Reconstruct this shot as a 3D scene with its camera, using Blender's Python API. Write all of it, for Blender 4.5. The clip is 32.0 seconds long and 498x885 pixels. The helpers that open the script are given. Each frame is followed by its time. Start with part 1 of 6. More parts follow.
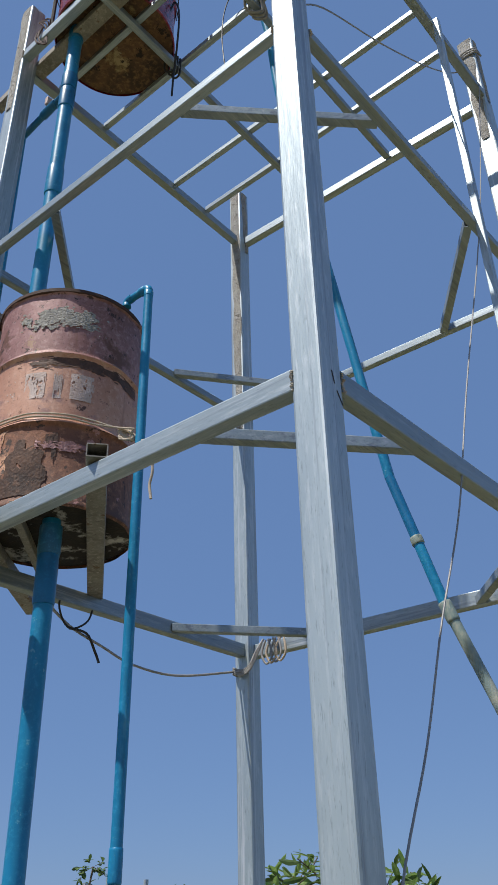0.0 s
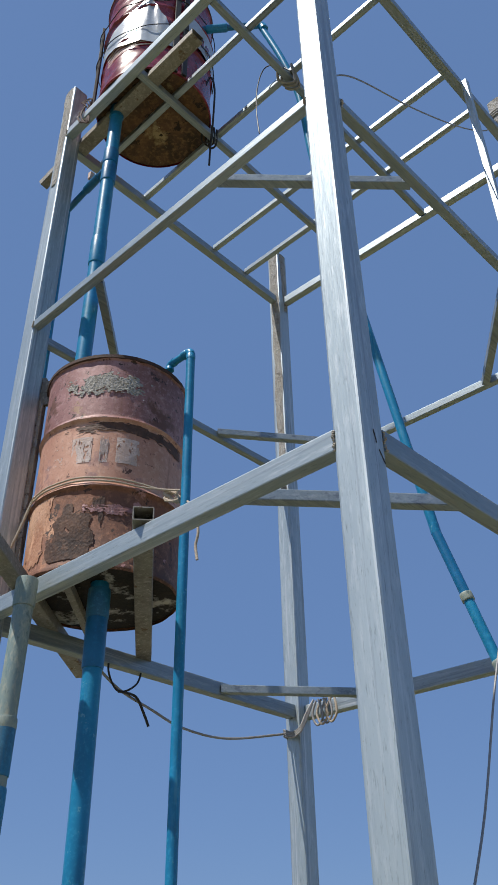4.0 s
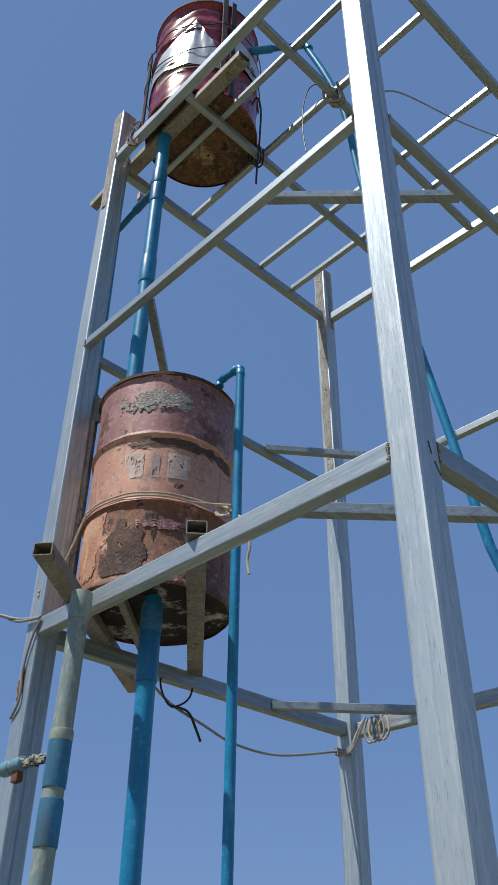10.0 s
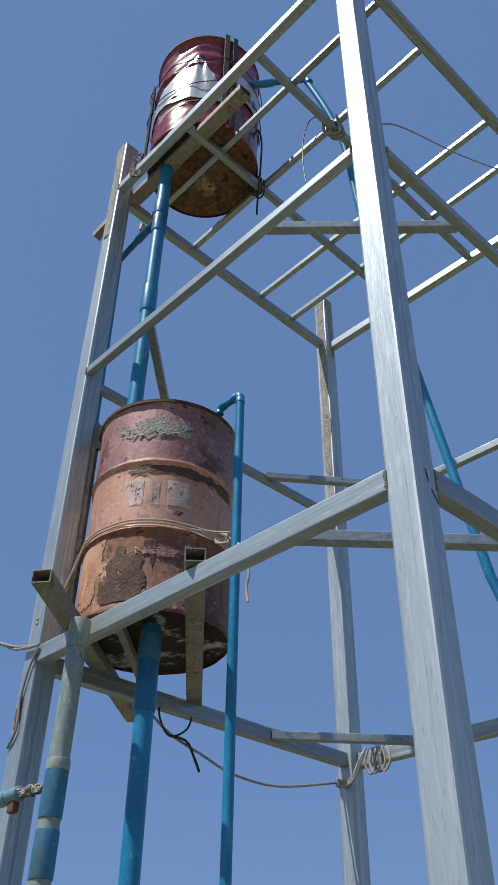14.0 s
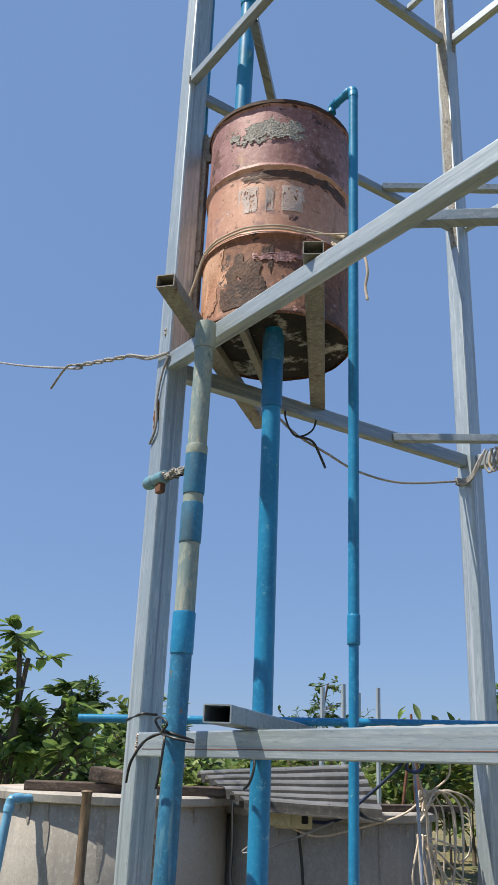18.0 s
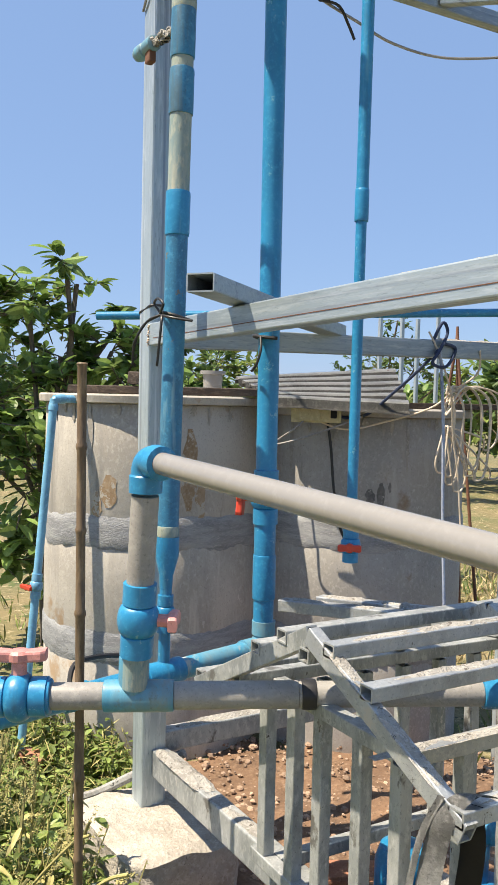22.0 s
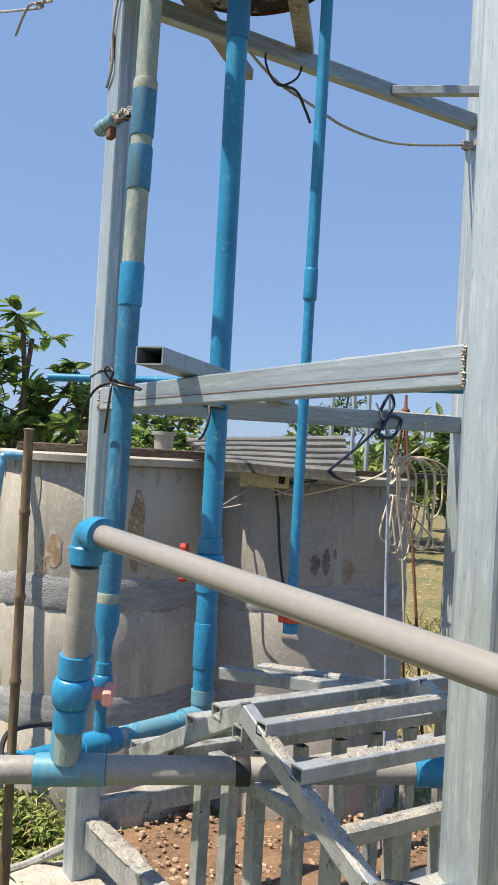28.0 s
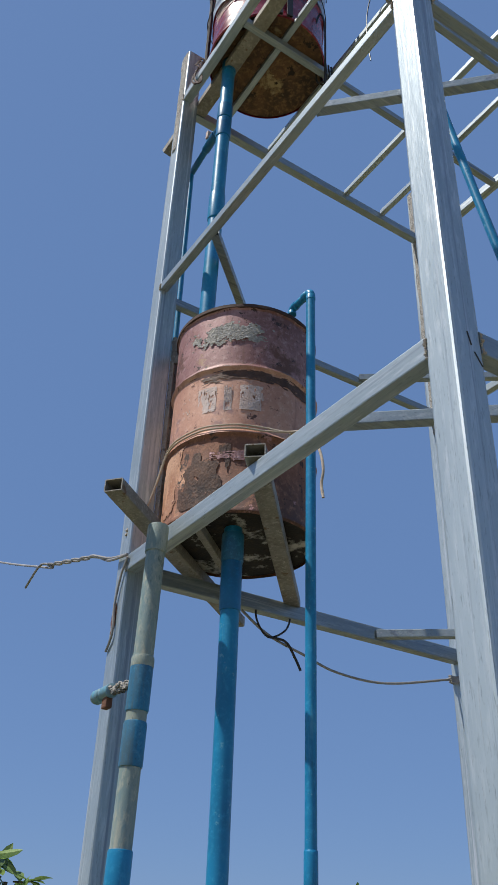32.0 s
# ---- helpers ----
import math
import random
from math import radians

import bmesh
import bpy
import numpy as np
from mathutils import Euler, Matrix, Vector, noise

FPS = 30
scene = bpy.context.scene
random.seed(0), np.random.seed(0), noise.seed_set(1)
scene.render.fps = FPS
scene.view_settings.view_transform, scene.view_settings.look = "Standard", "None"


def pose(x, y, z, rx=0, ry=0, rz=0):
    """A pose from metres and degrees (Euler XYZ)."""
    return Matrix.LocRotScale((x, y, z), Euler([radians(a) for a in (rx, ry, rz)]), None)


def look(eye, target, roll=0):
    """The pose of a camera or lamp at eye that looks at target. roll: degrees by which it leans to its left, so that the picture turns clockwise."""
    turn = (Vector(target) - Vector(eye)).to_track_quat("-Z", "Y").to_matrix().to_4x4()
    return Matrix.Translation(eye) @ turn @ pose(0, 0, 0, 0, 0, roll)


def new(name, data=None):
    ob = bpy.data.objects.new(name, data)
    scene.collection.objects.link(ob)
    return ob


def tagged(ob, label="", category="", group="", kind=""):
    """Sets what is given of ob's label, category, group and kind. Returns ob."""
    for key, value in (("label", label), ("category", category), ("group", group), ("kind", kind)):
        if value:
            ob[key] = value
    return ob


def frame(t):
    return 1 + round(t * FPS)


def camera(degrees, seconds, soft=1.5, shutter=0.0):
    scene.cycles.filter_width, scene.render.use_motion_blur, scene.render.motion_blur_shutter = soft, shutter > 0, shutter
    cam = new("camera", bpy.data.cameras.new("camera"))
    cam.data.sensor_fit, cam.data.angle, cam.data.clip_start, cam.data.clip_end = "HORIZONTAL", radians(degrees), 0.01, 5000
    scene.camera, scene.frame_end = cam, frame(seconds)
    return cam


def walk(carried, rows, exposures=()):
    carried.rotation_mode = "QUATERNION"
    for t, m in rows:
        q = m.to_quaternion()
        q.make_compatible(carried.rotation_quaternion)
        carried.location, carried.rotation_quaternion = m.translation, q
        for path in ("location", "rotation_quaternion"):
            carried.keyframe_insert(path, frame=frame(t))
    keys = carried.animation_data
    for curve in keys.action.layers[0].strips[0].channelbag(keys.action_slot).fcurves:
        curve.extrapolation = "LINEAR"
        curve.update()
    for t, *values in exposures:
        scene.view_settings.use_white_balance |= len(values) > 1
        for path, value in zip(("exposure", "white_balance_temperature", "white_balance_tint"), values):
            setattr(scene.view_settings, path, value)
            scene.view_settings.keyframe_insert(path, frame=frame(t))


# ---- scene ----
cam = camera(32.97, 32.0, 1.0)
K = 0.89          # metres to one unit of the plan
PATH = [
    (0, (2.5032, -1.3259, 1.8811), (1.4024, -0.0022, 2.8991), -1.34),
    (0.5, (2.5041, -1.3273, 1.8836), (1.4071, -0.0181, 2.9241), -1.31),
    (1, (2.5121, -1.3261, 1.8809), (1.4054, -0.0357, 2.9345), -1.25),
    (1.5, (2.5099, -1.3334, 1.8806), (1.3875, -0.0572, 2.9349), -1.24),
    (2, (2.5127, -1.3300, 1.8834), (1.3875, -0.0587, 2.9405), -1.41),
    (2.5, (2.5131, -1.3301, 1.8818), (1.3847, -0.0659, 2.9441), -1.46),
    (3, (2.5214, -1.3340, 1.8840), (1.3917, -0.0875, 2.9657), -1.31),
    (3.5, (2.5216, -1.3411, 1.8869), (1.3951, -0.1204, 3.0009), -1.09),
    (5.5, (2.5165, -1.3449, 1.8614), (1.3517, -0.1775, 2.9930), -0.35),
    (6, (2.5077, -1.3306, 1.8547), (1.3211, -0.1549, 2.9545), -0.55),
    (6.5, (2.5027, -1.3395, 1.8575), (1.3083, -0.1658, 2.9510), -0.46),
    (7, (2.4993, -1.3467, 1.8594), (1.3018, -0.1880, 2.9654), -0.15),
    (7.5, (2.4979, -1.3498, 1.8575), (1.3019, -0.1967, 2.9709), -0.01),
    (8, (2.4986, -1.3532, 1.8580), (1.2976, -0.2097, 2.9761), 0.28),
    (8.5, (2.5013, -1.3570, 1.8620), (1.2973, -0.2258, 2.9892), 0.45),
    (9, (2.5012, -1.3569, 1.8624), (1.2987, -0.2342, 2.9997), 0.47),
    (9.5, (2.5020, -1.3643, 1.8635), (1.3035, -0.2447, 3.0082), 0.63),
    (10, (2.5043, -1.3627, 1.8681), (1.3186, -0.2502, 3.0329), 0.69),
    (10.5, (2.5058, -1.3665, 1.8713), (1.3322, -0.2749, 3.0675), 0.74),
    (11, (2.5193, -1.3720, 1.8757), (1.3627, -0.2979, 3.1039), 0.74),
    (11.5, (2.5164, -1.3651, 1.8691), (1.3582, -0.2907, 3.0955), 0.83),
    (12, (2.5186, -1.3663, 1.8659), (1.3507, -0.2906, 3.0821), 1.00),
    (12.5, (2.5120, -1.3596, 1.8694), (1.3430, -0.2824, 3.0831), 0.89),
    (13, (2.5169, -1.3577, 1.8691), (1.3539, -0.2770, 3.0855), 0.81),
    (13.5, (2.5174, -1.3588, 1.8658), (1.3559, -0.2791, 3.0846), 0.92),
    (15.5, (2.5165, -1.3551, 1.8502), (1.3257, -0.2702, 3.0356), 1.27),
    (16, (2.5120, -1.3531, 1.8396), (1.2870, -0.2697, 2.9910), 1.62),
    (16.5, (2.5068, -1.3453, 1.8151), (1.2237, -0.2643, 2.9038), 1.91),
    (17, (2.4927, -1.3293, 1.7943), (1.1385, -0.2520, 2.7971), 1.89),
    (17.5, (2.4985, -1.3257, 1.7489), (1.0510, -0.2645, 2.6312), 1.71),
    (18, (2.4802, -1.3343, 1.6903), (0.9374, -0.2730, 2.3927), 2.36),
    (18.5, (2.4565, -1.3037, 1.6458), (0.8532, -0.2240, 2.1591), 2.78),
    (19, (2.4442, -1.2983, 1.6345), (0.8156, -0.2018, 2.0160), 2.90),
    (19.5, (2.4343, -1.2892, 1.6207), (0.7909, -0.1765, 1.8675), 2.66),
    (20, (2.4397, -1.2805, 1.6004), (0.7952, -0.1561, 1.7775), 2.40),
    (20.5, (2.4631, -1.2813, 1.5741), (0.8087, -0.1662, 1.7138), 1.58),
    (21, (2.4785, -1.2277, 1.5519), (0.8069, -0.1320, 1.6224), 0.68),
    (21.5, (2.4849, -1.1422, 1.5541), (0.7770, -0.1019, 1.5833), 0.76),
    (22, (2.4776, -1.0423, 1.5171), (0.7417, -0.0542, 1.4168), 1.33),
    (22.5, (2.4454, -0.9930, 1.4808), (0.7269, -0.0136, 1.1849), 2.02),
    (23, (2.4355, -0.9888, 1.4902), (0.7437, -0.0060, 1.0758), 2.31),
    (23.5, (2.4646, -0.9891, 1.5047), (0.8003, 0.0503, 1.1179), 2.56),
    (24, (2.4832, -1.0065, 1.5325), (0.8121, 0.0626, 1.2783), 2.99),
    (24.5, (2.4981, -1.0172, 1.5831), (0.8070, 0.0483, 1.5135), 3.16),
    (25, (2.5066, -1.0166, 1.6030), (0.8109, 0.0414, 1.6759), 3.13),
    (25.5, (2.5129, -1.0276, 1.5923), (0.8268, 0.0440, 1.6855), 3.09),
    (27.5, (2.5146, -1.0347, 1.5646), (0.8331, 0.0482, 1.5674), 3.09),
    (28, (2.5164, -1.0361, 1.5663), (0.8308, 0.0399, 1.5951), 3.20),
    (28.5, (2.5187, -1.0397, 1.5734), (0.8268, 0.0252, 1.6329), 3.27),
    (29, (2.5286, -1.0500, 1.6094), (0.8421, 0.0122, 1.7748), 3.35),
    (29.5, (2.5415, -1.0490, 1.6764), (0.8648, -0.0025, 1.9822), 2.98),
    (30, (2.5439, -1.0589, 1.7112), (0.8802, -0.0392, 2.1499), 2.58),
    (30.5, (2.5558, -1.0742, 1.7610), (0.9197, -0.0955, 2.3654), 2.49),
    (31, (2.5809, -1.0872, 1.8024), (1.0031, -0.1483, 2.5956), 2.53),
    (31.5, (2.5865, -1.0916, 1.8088), (1.0840, -0.1843, 2.7675), 2.50),
    (32, (2.5903, -1.0986, 1.8162), (1.1488, -0.2168, 2.8860), 2.38),
]
EXPOSE = [(0.0, 0.0, 6500, 10), (16.5, 0.0, 6500, 10), (18.5, 0.6, 7200, 10), (21.0, 0.8, 7600, 10), (22.0, 0.9, 7700, 10), (23.5, 0.9, 7700, 10), (25.0, 0.72, 7500, 10), (29.0, 0.74, 7400, 10), (31.0, 0.25, 6700, 10), (32.0, 0.0, 6500, 10)]
walk(cam, [(t, look(eye, target, roll)) for t, eye, target, roll in PATH], EXPOSE)

# ---- light ----
SUN_AT = Vector((-0.12, -0.46, 0.88)).normalized()
world = bpy.data.worlds.new("sky")
scene.world = world
world.use_nodes = True
wn = world.node_tree
sky = wn.nodes.new("ShaderNodeTexSky")
sky.sky_type, sky.sun_disc = "NISHITA", False
sky.sun_elevation = math.asin(SUN_AT.z)
sky.sun_rotation = math.atan2(SUN_AT.x, SUN_AT.y)
sky.altitude, sky.air_density, sky.dust_density, sky.ozone_density = 1000, 1.0, 1.2, 4.0
wn.nodes["Background"].inputs[1].default_value = 0.10
haze = wn.nodes.new("ShaderNodeMix")
haze.data_type, haze.inputs[0].default_value = "RGBA", 0.7
haze.inputs[7].default_value = (1.42, 2.59, 5.3, 1)
wn.links.new(sky.outputs[0], haze.inputs[6])
wn.links.new(haze.outputs[2], wn.nodes["Background"].inputs[0])
sun_data = bpy.data.lights.new("sun", "SUN")
sun_data.energy, sun_data.angle, sun_data.color = 5.0, radians(0.5), (1.0, 0.95, 0.87)
sun = new("sun", sun_data)
sun.matrix_world = look(SUN_AT * 30, (0, 0, 0))


# ---- materials ----
def mat(name, base, rough=0.6, metal=0.0, dark=None, light=None, scale=6.0, fine=60.0, bump=0.15, stretch=(1, 1, 1), spots=None, spot_at=0.62, spot_scale=9.0,
        island=0.0, spec=0.5, trans=0.0, chips=(), streaks=(), dents=0.0):
    """A surface with large stains (dark, light), a fine grain with relief, and spots of another colour."""
    m = bpy.data.materials.new(name)
    m.use_nodes = True
    nt = m.node_tree
    n, ln = nt.nodes, nt.links
    b = n["Principled BSDF"]
    co = n.new("ShaderNodeTexCoord")
    mp = n.new("ShaderNodeMapping")
    mp.inputs["Scale"].default_value = stretch
    ln.new(co.outputs["Object"], mp.inputs["Vector"])

    def noise_at(sc, detail=6.0, rgh=0.6):
        t = n.new("ShaderNodeTexNoise")
        t.inputs["Scale"].default_value, t.inputs["Detail"].default_value, t.inputs["Roughness"].default_value = sc, detail, rgh
        ln.new(mp.outputs[0], t.inputs["Vector"])
        return t

    def ramp(src, lo, hi):
        r = n.new("ShaderNodeMapRange")
        r.inputs["From Min"].default_value, r.inputs["From Max"].default_value = lo, hi
        ln.new(src, r.inputs["Value"])
        return r.outputs[0]

    def mix(fac, a, c):
        x = n.new("ShaderNodeMix")
        x.data_type = "RGBA"
        ln.new(fac, x.inputs[0])
        for sock, v in ((x.inputs[6], a), (x.inputs[7], c)):
            if isinstance(v, tuple):
                sock.default_value = (*v, 1)
            else:
                ln.new(v, sock)
        return x.outputs[2]

    big, small = noise_at(scale), noise_at(fine, 4.0, 0.7)
    dark = dark or tuple(c * 0.7 for c in base)
    light = light or tuple(min(1, c * 1.2) for c in base)
    col = mix(ramp(big.outputs[0], 0.35, 0.62), dark, base)
    col = mix(ramp(small.outputs[0], 0.50, 0.75), col, light)
    if bump >= 0.05:
        grit = noise_at(fine * 2.3, 3.0, 0.8)
        col = mix(ramp(grit.outputs[0], 0.56, 0.80), col, tuple(c * 0.55 for c in dark))
    if spots:
        sp = noise_at(spot_scale, 8.0, 0.65)
        col = mix(ramp(sp.outputs[0], spot_at, spot_at + 0.05), col, spots)
    for c_col, c_at, c_scale in chips:
        sp = noise_at(c_scale, 5.0, 0.75)
        col = mix(ramp(sp.outputs[0], c_at, c_at + 0.025), col, c_col)
    for s_col, s_at, s_scale, s_along in streaks:
        m2 = n.new("ShaderNodeMapping")
        m2.inputs["Scale"].default_value = s_along
        ln.new(co.outputs["Object"], m2.inputs["Vector"])
        st = n.new("ShaderNodeTexNoise")
        st.inputs["Scale"].default_value, st.inputs["Detail"].default_value, st.inputs["Roughness"].default_value = s_scale, 5.0, 0.6
        ln.new(m2.outputs[0], st.inputs["Vector"])
        col = mix(ramp(st.outputs[0], s_at, s_at + 0.14), col, s_col)
    if island:
        g = n.new("ShaderNodeNewGeometry")
        hs = n.new("ShaderNodeHueSaturation")
        ln.new(ramp(g.outputs["Random Per Island"], -1.0 / island, 1.0 + 0.5 / island), hs.inputs["Value"])
        mr = n.new("ShaderNodeMapRange")
        mr.inputs["To Min"].default_value, mr.inputs["To Max"].default_value = 1 - island, 1 + island
        ln.new(g.outputs["Random Per Island"], mr.inputs["Value"])
        ln.new(mr.outputs[0], hs.inputs["Value"])
        ln.new(col, hs.inputs["Color"])
        col = hs.outputs[0]
    ln.new(col, b.inputs["Base Color"])
    rr = n.new("ShaderNodeMapRange")
    rr.inputs["To Min"].default_value, rr.inputs["To Max"].default_value = max(0.03, rough - 0.12), min(1, rough + 0.12)
    ln.new(big.outputs[0], rr.inputs["Value"])
    ln.new(rr.outputs[0], b.inputs["Roughness"])
    b.inputs["Metallic"].default_value = metal
    b.inputs["Specular IOR Level"].default_value = spec
    if bump:
        bp = n.new("ShaderNodeBump")
        bp.inputs["Strength"].default_value, bp.inputs["Distance"].default_value = bump, 0.01
        ln.new(small.outputs[0], bp.inputs["Height"])
        ln.new(bp.outputs[0], b.inputs["Normal"])
    if dents:
        bg = n.new("ShaderNodeBump")
        bg.inputs["Strength"].default_value, bg.inputs["Distance"].default_value = dents, 0.02
        ln.new(big.outputs[0], bg.inputs["Height"])
        if bump:
            ln.new(bg.outputs[0], bp.inputs["Normal"])
        else:
            ln.new(bg.outputs[0], b.inputs["Normal"])
    if trans:
        tr = n.new("ShaderNodeBsdfTranslucent")
        ln.new(col, tr.inputs[0])
        ad = n.new("ShaderNodeMixShader")
        ad.inputs[0].default_value = trans
        ln.new(b.outputs[0], ad.inputs[1])
        ln.new(tr.outputs[0], ad.inputs[2])
        ln.new(ad.outputs[0], n["Material Output"].inputs[0])
    return m


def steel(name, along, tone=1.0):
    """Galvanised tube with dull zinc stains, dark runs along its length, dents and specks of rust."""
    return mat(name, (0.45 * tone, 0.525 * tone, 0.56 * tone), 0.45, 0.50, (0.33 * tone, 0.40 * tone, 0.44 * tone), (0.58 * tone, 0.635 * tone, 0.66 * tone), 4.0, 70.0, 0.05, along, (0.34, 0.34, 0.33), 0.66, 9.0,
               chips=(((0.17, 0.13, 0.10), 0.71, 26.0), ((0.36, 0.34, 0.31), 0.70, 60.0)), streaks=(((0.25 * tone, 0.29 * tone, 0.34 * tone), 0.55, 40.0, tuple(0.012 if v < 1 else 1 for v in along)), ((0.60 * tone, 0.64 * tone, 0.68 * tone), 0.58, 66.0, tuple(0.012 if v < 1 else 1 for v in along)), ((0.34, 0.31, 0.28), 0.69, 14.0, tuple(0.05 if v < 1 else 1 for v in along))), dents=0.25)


STEEL = steel("galvanised_post", (1, 1, 0.12), 1.0)
STEEL_OLD = mat("stained_galvanised_steel", (0.42, 0.435, 0.43), 0.5, 0.40, (0.24, 0.26, 0.26), (0.55, 0.56, 0.55), 9.0, 60.0, 0.1, (1, 1, 0.5), (0.16, 0.155, 0.145), 0.61, 12.0,
                chips=(((0.50, 0.48, 0.45), 0.66, 20.0), ((0.10, 0.09, 0.08), 0.66, 30.0)))
# beam copies of the post steel; lower tone puts shade into colour, crossbeams most
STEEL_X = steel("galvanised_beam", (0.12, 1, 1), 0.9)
STEEL_Y_SHADED = steel("shaded_galvanised_crossbeam", (1, 0.12, 1), 0.72)
STEEL_DIRTY = mat("dirty_steel", (0.27, 0.26, 0.23), 0.65, 0.15, (0.15, 0.13, 0.11), (0.40, 0.38, 0.34), 7.0, 60.0, 0.2, (1, 1, 1), (0.14, 0.09, 0.055), 0.60, 14.0, chips=(((0.44, 0.42, 0.38), 0.63, 22.0), ((0.06, 0.045, 0.035), 0.66, 34.0)))
MORTAR = mat("cement_crust", (0.40, 0.385, 0.355), 0.95, 0.0, (0.26, 0.245, 0.22), (0.54, 0.52, 0.49), 12.0, 90.0, 1.0, chips=(((0.14, 0.125, 0.11), 0.60, 36.0),))
CONCRETE = mat("concrete", (0.455, 0.425, 0.38), 0.92, 0.0, (0.33, 0.305, 0.27), (0.50, 0.47, 0.42), 2.6, 60.0, 0.18, (1, 1, 0.8), (0.33, 0.235, 0.15), 0.60, 2.2, chips=(((0.17, 0.16, 0.15), 0.70, 26.0), ((0.55, 0.52, 0.48), 0.66, 9.0), ((0.13, 0.125, 0.12), 0.72, 70.0)),
               streaks=(((0.26, 0.245, 0.225), 0.57, 6.0, (1, 1, 0.14)), ((0.55, 0.52, 0.47), 0.60, 11.0, (1, 1, 0.10)), ((0.20, 0.185, 0.165), 0.64, 15.0, (1, 1, 0.2))))
# darker copy of the concrete, with the far tank's shade in its base colour
CONCRETE_DARK = mat("shaded_concrete", (0.38, 0.36, 0.335), 0.92, 0.0, (0.29, 0.275, 0.255), (0.43, 0.41, 0.38), 3.0, 60.0, 0.12, (1, 1, 0.8), (0.25, 0.19, 0.135), 0.62, 2.6, chips=(((0.13, 0.125, 0.12), 0.68, 20.0), ((0.46, 0.44, 0.41), 0.66, 8.0), ((0.09, 0.085, 0.08), 0.72, 70.0)),
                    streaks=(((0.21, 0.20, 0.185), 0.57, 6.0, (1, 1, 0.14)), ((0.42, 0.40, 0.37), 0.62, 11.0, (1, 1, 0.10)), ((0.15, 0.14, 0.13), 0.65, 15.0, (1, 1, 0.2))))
CEMENT = mat("cement_joint", (0.34, 0.35, 0.36), 0.9, 0.0, (0.21, 0.215, 0.225), (0.46, 0.46, 0.46), 7.0, 70.0, 0.5, (1, 1, 5), chips=(((0.50, 0.49, 0.47), 0.64, 12.0), ((0.13, 0.13, 0.135), 0.66, 16.0)))
PVC = mat("blue_pvc", (0.008, 0.22, 0.43), 0.36, 0.0, (0.008, 0.17, 0.34), (0.03, 0.29, 0.50), 5.0, 70.0, 0.04, chips=(((0.13, 0.35, 0.48), 0.63, 30.0), ((0.05, 0.12, 0.17), 0.70, 60.0)), streaks=(((0.02, 0.14, 0.24), 0.58, 18.0, (1, 1, 0.08)), ((0.09, 0.31, 0.44), 0.62, 34.0, (1, 1, 0.10))))
PVC_OLD = mat("weathered_pvc", (0.30, 0.33, 0.26), 0.6, 0.0, (0.14, 0.24, 0.27), (0.44, 0.43, 0.34), 7.0, 60.0, 0.1, (1, 1, 0.4), chips=(((0.12, 0.17, 0.16), 0.64, 16.0),), streaks=(((0.42, 0.42, 0.34), 0.58, 14.0, (1, 1, 0.12)), ((0.10, 0.20, 0.22), 0.62, 12.0, (1, 1, 0.15))))
PVC_STAIN = mat("stained_blue_pvc", (0.03, 0.25, 0.40), 0.45, 0.0, (0.20, 0.27, 0.27), (0.10, 0.33, 0.46), 7.0, 45.0, 0.08, (1, 1, 0.5), (0.36, 0.38, 0.34), 0.60, 7.0, chips=(((0.30, 0.22, 0.13), 0.66, 14.0),))
PVC_GRIMY = mat("grimy_blue_pvc", (0.012, 0.19, 0.36), 0.42, 0.0, (0.03, 0.13, 0.22), (0.06, 0.27, 0.43), 6.0, 60.0, 0.06, chips=(((0.15, 0.14, 0.11), 0.66, 18.0), ((0.17, 0.33, 0.42), 0.66, 30.0)), streaks=(((0.08, 0.13, 0.15), 0.57, 14.0, (1, 1, 0.10)), ((0.16, 0.31, 0.38), 0.63, 26.0, (1, 1, 0.12))))
PVC_DEEP = mat("deep_blue_pvc", (0.008, 0.15, 0.33), 0.35, 0.0, bump=0.03)
PVC_PALE = mat("pale_blue_pvc", (0.16, 0.42, 0.62), 0.4, 0.0, bump=0.03)
PVC_GREY = mat("grey_pvc", (0.265, 0.255, 0.24), 0.25, 0.0, (0.235, 0.225, 0.21), (0.275, 0.265, 0.25), 2.0, 50.0, 0.01, spec=0.7, streaks=(((0.20, 0.19, 0.175), 0.62, 10.0, (0.08, 1, 1)),))
PVC_DULL = mat("dull_grey_pvc", (0.30, 0.29, 0.27), 0.5, 0.0, (0.22, 0.21, 0.2), (0.38, 0.36, 0.33), 4.0, 50.0, 0.06)
RED = mat("red_plastic", (0.62, 0.06, 0.03), 0.4, bump=0.02)
PINK = mat("faded_pink_plastic", (0.62, 0.27, 0.25), 0.5, bump=0.05)
DRUM_TOP = mat("faded_mauve_paint", (0.40, 0.215, 0.21), 0.55, 0.1, (0.20, 0.085, 0.07), (0.46, 0.29, 0.28), 3.2, 45.0, 0.12, (1, 1, 1), (0.15, 0.065, 0.042), 0.55, 4.5, chips=(((0.05, 0.025, 0.018), 0.60, 22.0), ((0.36, 0.22, 0.14), 0.62, 9.0), ((0.09, 0.04, 0.028), 0.62, 60.0)), streaks=(((0.22, 0.10, 0.07), 0.58, 16.0, (1, 1, 0.15)),))
